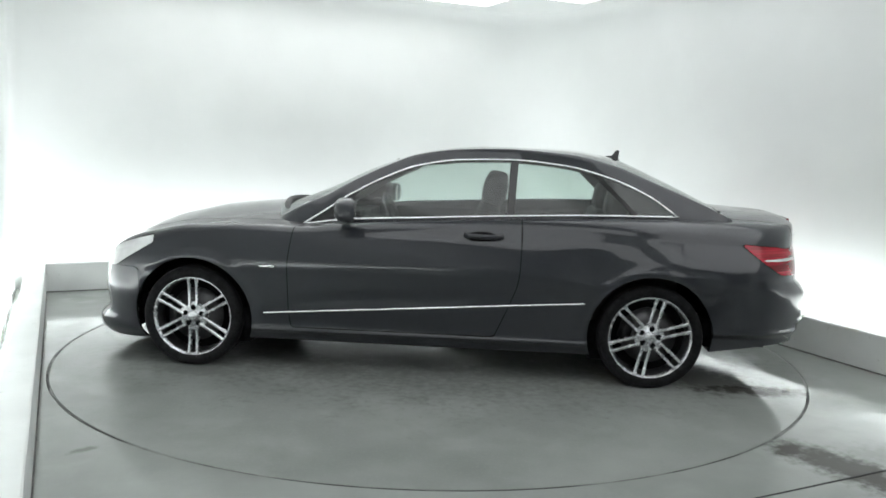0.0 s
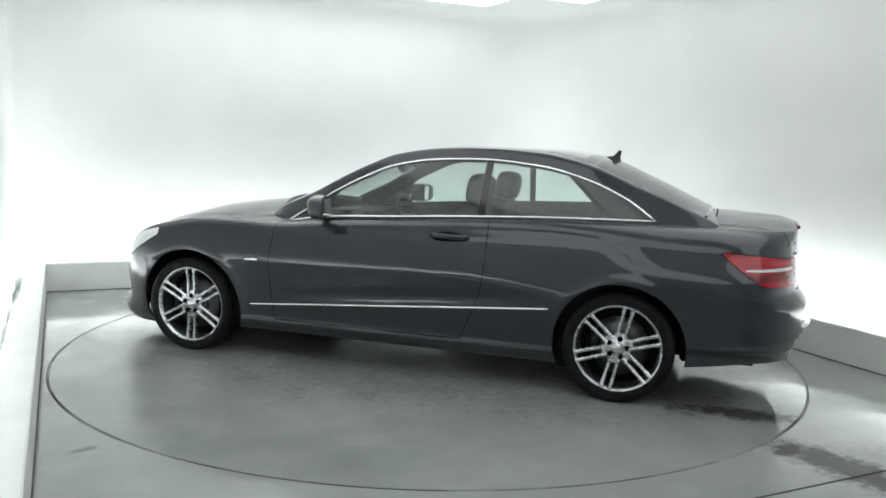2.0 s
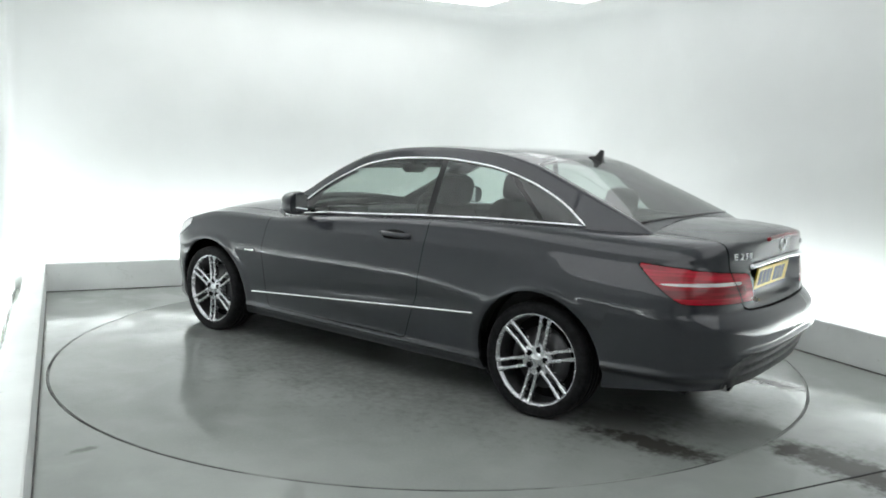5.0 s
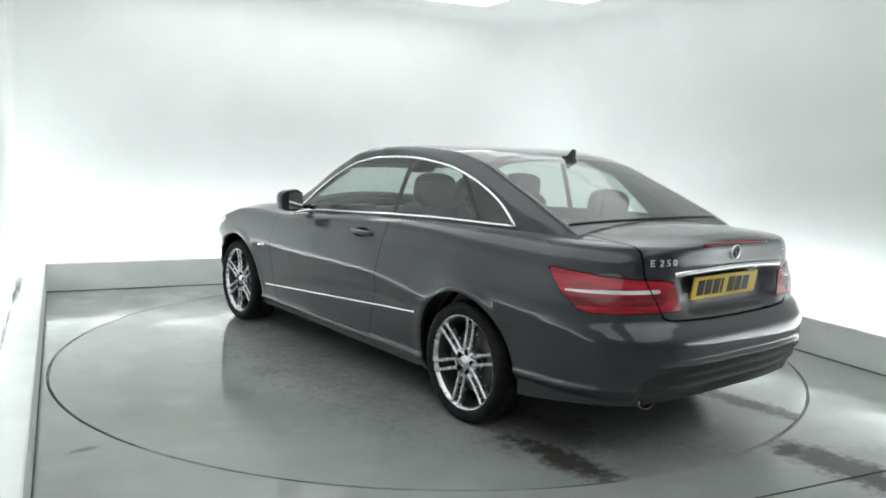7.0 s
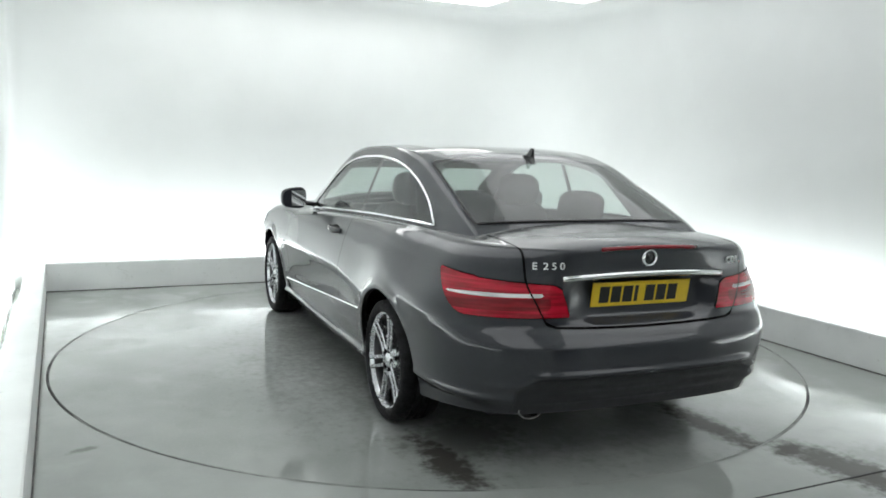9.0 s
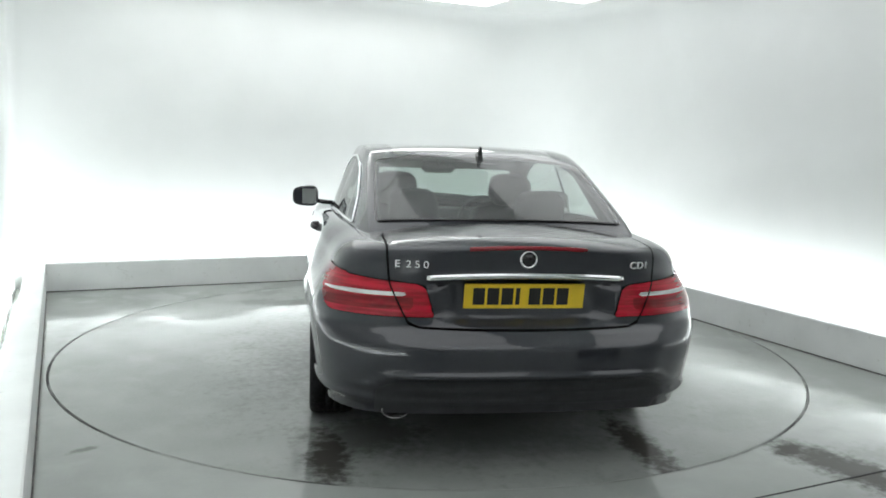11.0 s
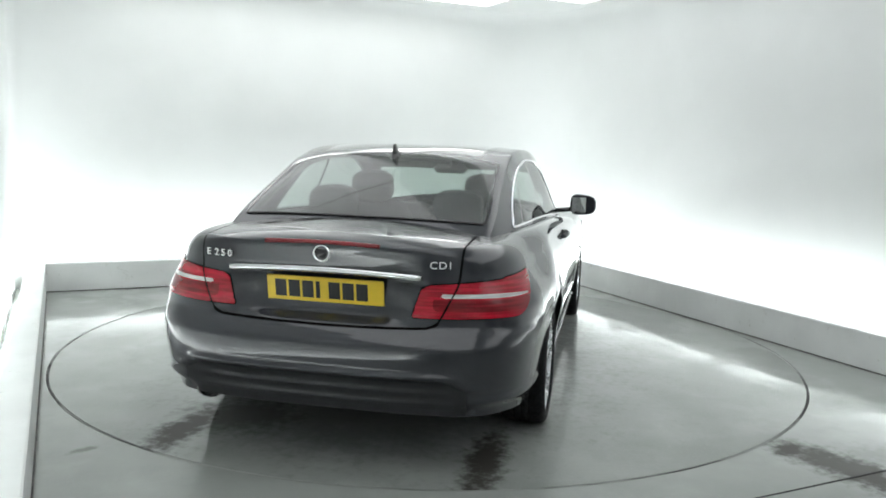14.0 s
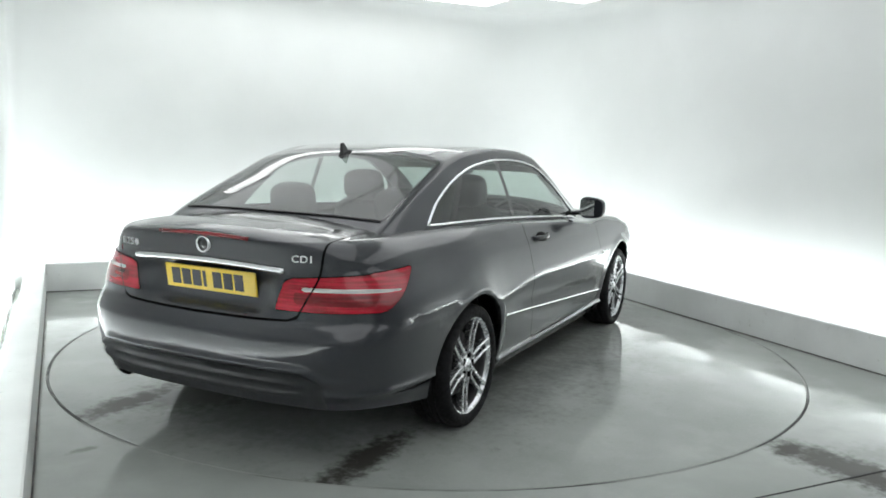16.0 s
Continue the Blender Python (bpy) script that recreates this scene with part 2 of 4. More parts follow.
def smooth_table(pairs):
    """A smooth curve through (x, value) pairs."""
    pairs = sorted(pairs)
    xs, ys = [a for a, _ in pairs], [b for _, b in pairs]
    n = len(xs)
    sl = [(ys[i + 1] - ys[i]) / (xs[i + 1] - xs[i]) for i in range(n - 1)]
    ms = [sl[0]] + [0.0 if sl[i - 1] * sl[i] < 0 else 2 * sl[i - 1] * sl[i] / (sl[i - 1] + sl[i] + (1e-9 if sl[i] >= 0 else -1e-9)) for i in range(1, n - 1)] + [sl[-1]]

    def value(x):
        if x <= xs[0]:
            return ys[0] + ms[0] * (x - xs[0])
        if x >= xs[-1]:
            return ys[-1] + ms[-1] * (x - xs[-1])
        i = max(j for j in range(n - 1) if xs[j] <= x)
        h = xs[i + 1] - xs[i]
        t = (x - xs[i]) / h
        return (ys[i] * (1 + 2 * t) * (1 - t) ** 2 + h * ms[i] * t * (1 - t) ** 2 + ys[i + 1] * t * t * (3 - 2 * t) + h * ms[i + 1] * t * t * (t - 1))
    return value


def box(bm, lo, hi, bevel=0.0):
    ret = bmesh.ops.create_cube(bm, size=1.0)
    vs = ret["verts"]
    for v in vs:
        v.co = Vector([lo[i] + (v.co[i] + 0.5) * (hi[i] - lo[i]) for i in range(3)])
    if bevel:
        es = list({e for v in vs for e in v.link_edges})
        bmesh.ops.bevel(bm, geom=es, offset=bevel, segments=2, affect="EDGES", clamp_overlap=True)
    return bm


def lathe(bm, profile, steps=64):
    """Spins (radius, offset) points about the y axis."""
    rings = []
    for r, o in profile:
        ring = []
        for i in range(steps):
            a = 2 * math.pi * i / steps
            ring.append(bm.verts.new((r * math.cos(a), o, r * math.sin(a))))
        rings.append(ring)
    for a, b in zip(rings, rings[1:]):
        for i in range(steps):
            j = (i + 1) % steps
            bm.faces.new((a[i], a[j], b[j], b[i]))
    return bm


def tube(bm, points, radius, sides=8, flat=1.0, closed=False):
    """A bar of round or flattened section along points."""
    n = len(points)
    rings = []
    for i, q in enumerate(points):
        a = points[i - 1] if (i or closed) else points[i]
        b = points[(i + 1) % n] if (i < n - 1 or closed) else points[i]
        d = (Vector(b) - Vector(a)).normalized()
        side = d.cross(Vector((0, 1, 0)) if abs(d.y) < 0.75 else Vector((0, 0, 1)))
        side.normalize()
        up = side.cross(d).normalized()
        rings.append([bm.verts.new(Vector(q) + radius * (math.cos(2 * math.pi * k / sides) * side + flat * math.sin(2 * math.pi * k / sides) * up)) for k in range(sides)])
    pairs = list(zip(rings, rings[1:])) + ([(rings[-1], rings[0])] if closed else [])
    for a, b in pairs:
        for k in range(sides):
            bm.faces.new((a[k], a[(k + 1) % sides], b[(k + 1) % sides], b[k]))
    if not closed:
        bm.faces.new(list(reversed(rings[0])))
        bm.faces.new(rings[-1])
    return bm


# ---- the room ----
HALF, BACK, FRONT, CEIL = 2.72, 3.02, -8.0, 2.82
RING = 2.44


def build_floor():
    bm = bmesh.new()
    n = 160
    inner, outer, deep = [], [], []
    for i in range(n):
        a = 2 * math.pi * i / n
        c, s = math.cos(a), math.sin(a)
        k = min((HALF + 0.2) / abs(c) if abs(c) > 1e-6 else 1e9, (BACK + 0.2) / s if s > 1e-6 else (-FRONT + 0.2) / -s if s < -1e-6 else 1e9)
        inner.append(bm.verts.new((RING * c, RING * s, 0)))
        outer.append(bm.verts.new((k * c, k * s, 0)))
        deep.append(bm.verts.new((RING * c, RING * s, -0.05)))
    for i in range(n):
        j = (i + 1) % n
        bm.faces.new((inner[i], outer[i], outer[j], inner[j]))
        bm.faces.new((deep[i], inner[i], inner[j], deep[j]))
    # the four corners of the sheet
    for sx in (-1, 1):
        for y in (BACK + 0.2, FRONT - 0.2):
            near = sorted((v for v in outer if v.co.x * sx > 0), key=lambda v: (v.co - Vector((sx * (HALF + 0.2), y, 0))).length)[:2]
            cv = bm.verts.new((sx * (HALF + 0.2), y, 0))
            bm.faces.new((near[0], near[1], cv))
    bmesh.ops.recalc_face_normals(bm, faces=bm.faces)
    floor = tagged(part("floor", bm, FLOOR_MAT, smooth=False), "wet polished grey-green concrete floor", "floor", kind="structure")
    bm = box(bmesh.new(), (-2.6, -2.6, -0.12), (2.6, 2.6, -0.06))
    tagged(part("floor_pit", bm, GROOVE, smooth=False), "dark pit under the turntable's edge", "floor", kind="structure")
    bm = box(bmesh.new(), (-2.47, -2.776, -0.01), (2.47, -2.766, 0.0015))
    tagged(part("floor_joint", bm, GROOVE, smooth=False), "thin dark joint across the concrete floor", "floor", kind="structure")
    return floor


def build_turntable():
    bm = bmesh.new()
    prof = [(RING - 0.014, -0.05), (RING - 0.014, -0.004), (RING - 0.016, 0.0)]
    n = 160
    rings = []
    for r, z in prof:
        rings.append([bm.verts.new((r * math.cos(2 * math.pi * i / n), r * math.sin(2 * math.pi * i / n), z)) for i in range(n)])
    for a, b in zip(rings, rings[1:]):
        for i in range(n):
            j = (i + 1) % n
            bm.faces.new((a[i], a[j], b[j], b[i]))
    bm.faces.new(rings[-1])
    ob = tagged(part("turntable", bm, DISC_MAT, smooth=False), "round grey concrete turntable with wet staining and shade painted under the car", "turntable")
    bm = bmesh.new()
    ra, rb = RING - 0.0135, RING - 0.003
    low = [[bm.verts.new((r * math.cos(2 * math.pi * i / n), r * math.sin(2 * math.pi * i / n), z)) for i in range(n)] for r, z in ((ra, -0.04), (ra, -0.001), (rb, -0.001), (rb, -0.04))]
    for a, b in zip(low, low[1:]):
        for i in range(n):
            j = (i + 1) % n
            bm.faces.new((a[i], a[j], b[j], b[i]))
    part("rim", bm, GRIMY_GAP, ob, "dark steel edging", smooth=False)
    return ob


def wall_path():
    """The inner face of the walls in plan, from front left round to front right, with coved corners."""
    pts = [(-HALF, FRONT)]
    for cx, cy, r, a0, a1 in ((-HALF + 0.08, BACK - 0.08, 0.08, 180, 90), (HALF - 0.7, BACK - 0.7, 0.7, 90, 0)):
        for i in range(13):
            a = radians(a0 + (a1 - a0) * i / 12)
            pts.append((cx + r * math.cos(a), cy + r * math.sin(a)))
    pts.append((HALF, FRONT))
    return pts


def build_walls():
    pts = wall_path()
    bm = bmesh.new()
    # face, cove to the ceiling, and thickness
    prof = [(0.0, 0.0), (0.0, CEIL - 0.15)] + [(-0.15 * (1 - math.cos(radians(a))), CEIL - 0.15 + 0.15 * math.sin(radians(a))) for a in range(15, 91, 15)]
    rows = []
    for i, (x, y) in enumerate(pts):
        a, b = Vector(pts[max(i - 1, 0)]), Vector(pts[min(i + 1, len(pts) - 1)])
        d = (b - a).normalized()
        nx, ny = -d.y, d.x
        rows.append([bm.verts.new((x + nx * o, y + ny * o, z)) for o, z in prof])
    for a, b in zip(rows, rows[1:]):
        for k in range(len(prof) - 1):
            bm.faces.new((a[k], b[k], b[k + 1], a[k + 1]))
    bmesh.ops.recalc_face_normals(bm, faces=bm.faces)
    ob = part("wall_cove", bm, WHITE_WALL)
    mod = ob.modifiers.new("thickness", "SOLIDIFY")
    mod.thickness, mod.offset = 0.12, 1.0
    tagged(ob, "smooth white studio wall with coved corners", "wall", kind="structure")
    # the end wall behind the camera, with a shut roller door
    bm = bmesh.new()
    for lo, hi in (((-HALF - 0.2, 0), (0.10, CEIL)), ((1.60, 0), (HALF + 0.2, CEIL)), ((0.10, 2.20), (1.60, CEIL))):
        box(bm, (lo[0], FRONT - 0.15, lo[1]), (hi[0], FRONT, hi[1]))
    tagged(part("wall_front", bm, WHITE_WALL, smooth=False), "plain white end wall round a door opening", "wall", kind="structure")
    bm = bmesh.new()
    for i in range(18):
        z = 0.005 + i * 0.123
        box(bm, (0.05, FRONT - 0.13, z), (1.65, FRONT - 0.09, z + 0.119), 0.012)
    tagged(part("door_1", bm, DARK_WALL, smooth=False), "shut dark grey slatted roller door", "door", kind="structure")
    bm = box(bmesh.new(), (-HALF - 0.2, FRONT - 0.15, CEIL), (HALF + 0.2, BACK + 0.2, CEIL + 0.1))
    tagged(part("ceiling", bm, WHITE_WALL, smooth=False), "plain white studio ceiling", "ceiling", kind="structure")


DARK_WALL = simple("dark_door_steel", (0.05, 0.052, 0.055), 0.5)


def build_plinths():
    for name, lo, hi in (("plinth_back", (-2.62, 2.72, 0), (2.62, 2.87, 0.25)), ("plinth_left", (-2.62, -4.6, 0), (-2.47, 2.718, 0.25)), ("plinth_right", (2.445, -4.6, 0), (2.595, 2.718, 0.25))):
        bm = box(bmesh.new(), lo, hi, 0.006)
        tagged(part(name, bm, WHITE_KERB, smooth=False), "low white painted plinth hiding the wall lights", "plinth", kind="structure")
    for lo, hi in (((-2.47, 2.712, 0), (2.445, 2.7195, 0.007)), ((-2.4695, -4.6, 0), (-2.462, 2.712, 0.007)), ((2.437, -4.6, 0), (2.4445, 2.712, 0.007))):
        tagged(part("trim", box(bmesh.new(), lo, hi), SEAL, smooth=False), "dark grimy seal along the foot of the plinth", "seal", kind="structure")


def build_ceiling_light(hx, hy, glow, label, group, spots):
    root = tagged(new("ceiling_light"), label, "ceiling light", group)
    bm = box(bmesh.new(), (-hx, -hy, -0.012), (hx, hy, -0.004), 0.003)
    part("diffuser", bm, glow, root, "glowing white diffuser", smooth=False)
    for lo, hi in (((-hx - 0.012, hy), (hx + 0.012, hy + 0.012)), ((-hx - 0.012, -hy - 0.012), (hx + 0.012, -hy)), ((-hx - 0.012, -hy), (-hx, hy)), ((hx, -hy), (hx + 0.012, hy))):
        part("frame", box(bmesh.new(), (*lo, -0.016), (*hi, 0.0), 0.003), LAMP_FRAME, root, smooth=False)
    root.matrix_basis = pose(spots[0][0], spots[0][1], CEIL, 0, 0, spots[0][2])
    for x, y, turn in spots[1:]:
        copy_thing(root, pose(x, y, CEIL, 0, 0, turn))


build_floor()
TURNTABLE = build_turntable()
build_walls()
build_plinths()
build_ceiling_light(0.26, 0.84, LAMP_GLOW, "long narrow white glowing ceiling light", "ceiling lights by the back wall", [(x, 2.30, 90) for x in (-0.9, 0.85)])
build_ceiling_light(1.0, 0.862, SOFT_GLOW, "wide flat white glowing ceiling light panel", "wide ceiling lights", [(x, y, 0) for y in (1.0, -0.75, -2.5, -4.25, -6.0) for x in (-1.42, 1.42)])

# ---- the car: x forward, y to its left, z up, from midway between the axles ----
AXLE, WHEEL_Z = 1.38, 0.305
SIDE_W = smooth_table([(0.15, 0.795), (0.20, 0.838), (0.30, 0.862), (0.36, 0.874), (0.45, 0.887), (0.52, 0.897), (0.58, 0.9055), (0.634, 0.9135), (0.654, 0.9135), (0.70, 0.905), (0.76, 0.892), (0.86, 0.866), (0.93, 0.838), (1.0, 0.80)])
TAIL_X = smooth_table([(0.15, -2.29), (0.24, -2.34), (0.40, -2.385), (0.50, -2.40), (0.57, -2.395), (0.62, -2.36), (0.66, -2.325), (0.75, -2.315), (0.86, -2.305), (0.93, -2.31), (0.97, -2.315), (1.02, -2.30)])
NOSE_X = smooth_table([(0.12, 2.20), (0.17, 2.235), (0.22, 2.225), (0.28, 2.165), (0.32, 2.145), (0.45, 2.155), (0.57, 2.125), (0.66, 2.07), (0.74, 1.99), (0.80, 1.88)])
TOP_Z = smooth_table([(2.25, 0.60), (2.1, 0.665), (1.95, 0.722), (1.8, 0.775), (1.6, 0.830), (1.42, 0.864), (1.1, 0.882), (0.78, 0.878), (0.45, 0.904), (0.2, 0.922), (-0.5, 0.962), (-1.0, 0.982), (-1.5, 0.992), (-2.0, 0.985), (-2.4, 0.975)])
CROWN = smooth_table([(2.2, 0.03), (1.9, 0.06), (1.4, 0.072), (0.9, 0.090), (0.0, 0.03), (-1.0, 0.03), (-1.7, 0.056), (-2.1, 0.046), (-2.4, 0.033)])
LENGTH_TAPER = smooth_table([(1.6, 0.982), (1.0, 0.989), (0.3, 0.995), (-0.5, 0.998), (-1.2, 1.0), (-1.7, 0.985)])
X_F, X_R = 1.62, -1.66
ROUND_Z = smooth_table([(2.2, 0.10), (1.8, 0.08), (1.3, 0.045), (-0.5, 0.045), (-1.0, 0.060), (-1.4, 0.10), (-1.8, 0.125), (-2.4, 0.10)])
ROUND_Y = smooth_table([(2.2, 0.13), (1.8, 0.10), (1.3, 0.05), (-0.5, 0.05), (-1.0, 0.07), (-1.4, 0.130), (-1.8, 0.165), (-2.4, 0.150)])
FOOT_Z = smooth_table([(2.2, 0.14), (1.8, 0.13), (1.0, 0.175), (-1.0, 0.175), (-1.72, 0.225), (-2.1, 0.275), (-2.4, 0.285)])


def columns():
    """Half the plan's outline, nose to tail: ('f', angle), ('s', x) or ('r', angle)."""
    cols = [("f", radians(90 - 90 * i / 18)) for i in range(18)]
    cols += [("s", X_F + (X_R - X_F) * i / 110) for i in range(111)]
    cols += [("r", radians(90 * i / 26)) for i in range(1, 27)]
    return cols


def plan(col, z, inset):
    kind, u = col
    w = SIDE_W(z)
    if kind == "s":
        # the crease of the side falls towards the rear wheel
        drop = 0.065 * min(1.0, max(0.0, (-0.45 - u) / 0.55)) ** 1.5 * min(1.0, max(0.0, (1.45 + u) / 0.3)) - 0.010
        w = SIDE_W(z + drop * math.exp(-((z - 0.62) / 0.20) ** 4))
        return u, w * LENGTH_TAPER(u) - inset
    if kind == "f":
        e, x0, x1 = 2 / 2.5, X_F, NOSE_X(z)
        w *= LENGTH_TAPER(X_F)
    else:
        e, x0, x1 = 2 / 3.5, X_R, TAIL_X(z)
        w *= LENGTH_TAPER(X_R)
    c, s = abs(math.cos(u)), abs(math.sin(u))
    c = 0.0 if c < 1e-6 else c
    span = abs(x1 - x0) - inset
    x = x0 + math.copysign(span, x1 - x0) * s ** e
    return x, (w - inset) * c ** e


def skin(q):
    """Bulges and hollows pressed into the plain hull."""
    x, y, z = q
    s = 1 if y >= 0 else -1
    if abs(y) > 0.6:
        for ax in (AXLE, -AXLE):
            d = math.hypot(x - ax, z - WHEEL_Z)
            y += s * 0.010 * math.exp(-((d - 0.388) / 0.026) ** 2)
        y += s * 0.014 * math.exp(-((x + 1.45) / 0.40) ** 2 - ((z - 0.74) / 0.10) ** 2)
        y -= s * 0.004 * math.exp(-((x - 0.1) / 0.8) ** 4 - ((z - 0.33) / 0.06) ** 2)
        # hollow above the bright strip, and the line through the door handle
        along = 0.346 + (0.945 - x) * 0.0775
        y -= s * 0.010 * math.exp(-((x + 0.05) / 0.72) ** 6 - ((z - along - 0.060) / 0.040) ** 2)
        y -= s * 0.006 / (1 + math.exp(-(z - 0.846 + 0.012 * x) / 0.008)) * math.exp(-((x + 0.30) / 1.15) ** 6)
    step = lambda t: t * t * (3 - 2 * t)
    if x < -1.2:
        k = step(min(1.0, max(0.0, (-1.25 - x) / 0.6))) * step(min(1.0, max(0.0, (z - 0.70) / 0.20)))
        y *= 1 - 0.056 * k
    if abs(y) > 0.6:
        if x < -1.7 and z < 0.5:
            y += s * 0.012 * math.exp(-((z - 0.350) / 0.016) ** 2)
            y -= s * 0.022 / (1 + math.exp((z - 0.325) / 0.008))
        if abs(x) < 1.02:
            y += s * 0.018 * math.exp(-((z - 0.242) / 0.015) ** 2)
    if x < -2.0:
        # hollow of the number plate, and the ledge over the rear apron
        f = 1 / (1 + math.exp((abs(y) - 0.375 + 0.25 * (0.85 - z)) / 0.006)) / (1 + math.exp((z - 0.853) / 0.005)) / (1 + math.exp((0.668 - z) / 0.006))
        x += 0.052 * f
        ridge = 0.462 - 0.055 * step(min(1.0, max(0.0, (abs(y) - 0.54) / 0.12)))
        x -= 0.020 * math.exp(-((z - ridge) / 0.013) ** 2) / (1 + math.exp((abs(y) - 0.66) / 0.04))
        x += 0.036 / (1 + math.exp((z - ridge + 0.026) / 0.010)) / (1 + math.exp((abs(y) - 0.58) / 0.035))
        for rib in (0.335, 0.385):
            x -= 0.009 * math.exp(-((z - rib) / 0.010) ** 2) / (1 + math.exp((abs(y) - 0.52) / 0.03))
    return Vector((x, y, z))


def hull():
    """The left half of the body below the windows: side sheet and top sheet as polygons."""
    cols = columns()
    rows = 66
    side, edge = [], []
    for col in cols:
        zt = 0.9
        for _ in range(6):
            zt = TOP_Z(plan(col, zt, 0.0)[0])
        xc = plan(col, zt, 0.0)[0]
        rz, ry = ROUND_Z(xc), ROUND_Y(xc)
        zt -= rz
        z0 = FOOT_Z(xc)
        line = []
        for i in range(rows + 1):
            z = z0 + (zt - z0) * i / rows
            x, y = plan(col, z, 0.0)
            line.append(skin((x, y, z)))
        for a in (10, 20, 30, 40, 50, 60, 70, 80, 90):
            zz = zt + rz * math.sin(radians(a))
            drop = ry * (1 - math.cos(radians(a))) + 0.010 * a / 90
            if col[0] == "r":
                # the shoulder rounds in across the car, the tail keeps its lip
                x, y = plan(col, zz, 0.0)
                x1, y1 = plan(col, zt, 0.0)
                y = y1 * (1 - drop / 0.9)
            else:
                x, y = plan(col, zt, drop)
            line.append(skin((x, max(y, 0.0), zz)))
        side.append(line)
        edge.append(line[-1])
    top = []
    m = 18
    for q in edge:
        row = []
        for i in range(m + 1):
            f = i / m
            row.append(Vector((q.x, q.y * (1 - f), q.z + CROWN(q.x) * (1 - (1 - f) ** 2) * min(1.0, q.y / 0.5))))
        top.append(row)
    quads_side = [[side[i][k], side[i][k + 1], side[i + 1][k + 1], side[i + 1][k]] for i in range(len(cols) - 1) for k in range(len(side[0]) - 1)]
    quads_top = [[top[i][k], top[i][k + 1], top[i + 1][k + 1], top[i + 1][k]] for i in range(len(cols) - 1) for k in range(m)]
    return quads_side, quads_top


# lines of the greenhouse
WIN_LOW = smooth_table([(0.76, 0.880), (0.734, 0.884), (0.435, 0.925), (-0.05, 0.954), (-0.53, 0.980), (-1.03, 0.999), (-1.533, 1.005), (-1.7, 1.006)])
WIN_TOP = smooth_table([(0.734, 0.884), (0.592, 0.975), (0.452, 1.069), (0.242, 1.181), (0.035, 1.262), (-0.241, 1.305), (-0.514, 1.313), (-0.855, 1.286), (-1.127, 1.220), (-1.367, 1.117), (-1.533, 1.005)])
EDGE_Z = smooth_table([(1.15, 0.78), (0.95, 0.87), (0.80, 0.968), (0.592, 1.066), (0.452, 1.146), (0.242, 1.251), (0.035, 1.330), (-0.241, 1.368), (-0.514, 1.376), (-0.855, 1.357), (-1.127, 1.302), (-1.367, 1.210), (-1.6, 1.115), (-1.85, 1.003), (-2.05, 0.885)])
EDGE_Y = smooth_table([(1.15, 0.60), (0.8, 0.668), (0.45, 0.642), (0.0, 0.606), (-0.5, 0.588), (-1.0, 0.588), (-1.4, 0.608), (-1.8, 0.630), (-2.05, 0.605)])
BASE_Y = smooth_table([(1.15, 0.66), (0.8, 0.735), (0.3, 0.765), (-0.3, 0.772), (-0.9, 0.768), (-1.4, 0.750), (-1.8, 0.705), (-2.05, 0.64)])
MID_Z = smooth_table([(1.15, 0.89), (1.03, 0.945), (0.666, 1.088), (0.27, 1.270), (-0.04, 1.360), (-0.39, 1.396), (-0.85, 1.391), (-1.16, 1.346), (-1.48, 1.217), (-1.78, 1.074), (-1.95, 0.975), (-2.05, 0.93)])


def house_side(x, f):
    y0, y1, z0, z1 = BASE_Y(x), EDGE_Y(x), 0.86, EDGE_Z(x)
    z1 = max(z1, z0 + 0.01)
    return Vector((x, y0 + (y1 - y0) * f ** 1.25, z0 + (z1 - z0) * f))


def house_top(x, f):
    y1, z1, zm = EDGE_Y(x), max(EDGE_Z(x), 0.87), MID_Z(x)
    g = 1 - f
    return Vector((x, y1 * g, zm - (zm - z1) * abs(g) ** (2.9 - 0.6 * min(1.0, max(0.0, (-1.0 - x) / 0.3)))))


def on_side(x, z, out=0.0):
    """The point of the cabin's side at x and height z."""
    f = (z - 0.86) / max(EDGE_Z(x) - 0.86, 0.01)
    q = house_side(x, max(0.0, min(1.0, f)))
    q.z = z
    q.y += out
    return q


def greenhouse():
    n, m, k = 118, 26, 22
    xs = [1.12 - (1.12 + 2.02) * i / n for i in range(n + 1)]
    side = [[[house_side(xs[i], a / m), house_side(xs[i], (a + 1) / m), house_side(xs[i + 1], (a + 1) / m), house_side(xs[i + 1], a / m)] for a in range(m)] for i in range(n)]
    top = [[[house_top(xs[i], a / k), house_top(xs[i], (a + 1) / k), house_top(xs[i + 1], (a + 1) / k), house_top(xs[i + 1], a / k)] for a in range(k)] for i in range(n)]
    return [q for r in side for q in r], [q for r in top for q in r]


def window_fn(q):
    if q[0] > 0.74 or q[0] < -1.54:
        return -0.1
    return min(q[2] - WIN_LOW(q[0]), WIN_TOP(q[0]) - q[2])


DOOR_F = smooth_table([(0.15, 0.755), (0.25, 0.772), (0.40, 0.785), (0.62, 0.786), (0.80, 0.770), (0.93, 0.745), (1.1, 0.70)])
DOOR_R = smooth_table([(0.15, -0.43), (0.25, -0.46), (0.36, -0.505), (0.46, -0.547), (0.60, -0.595), (0.70, -0.607), (0.85, -0.610), (1.05, -0.600)])


def door_fn(q):
    return min(DOOR_F(q[2]) - q[0], q[0] - DOOR_R(q[2]), q[2] - 0.262, q[1] - 0.5)


def arch_fn(q):
    if abs(q[1]) < 0.45:
        return -1.0
    return max(0.366 - math.hypot(q[0] - AXLE, q[2] - WHEEL_Z), 0.366 - math.hypot(q[0] + AXLE, q[2] - WHEEL_Z))


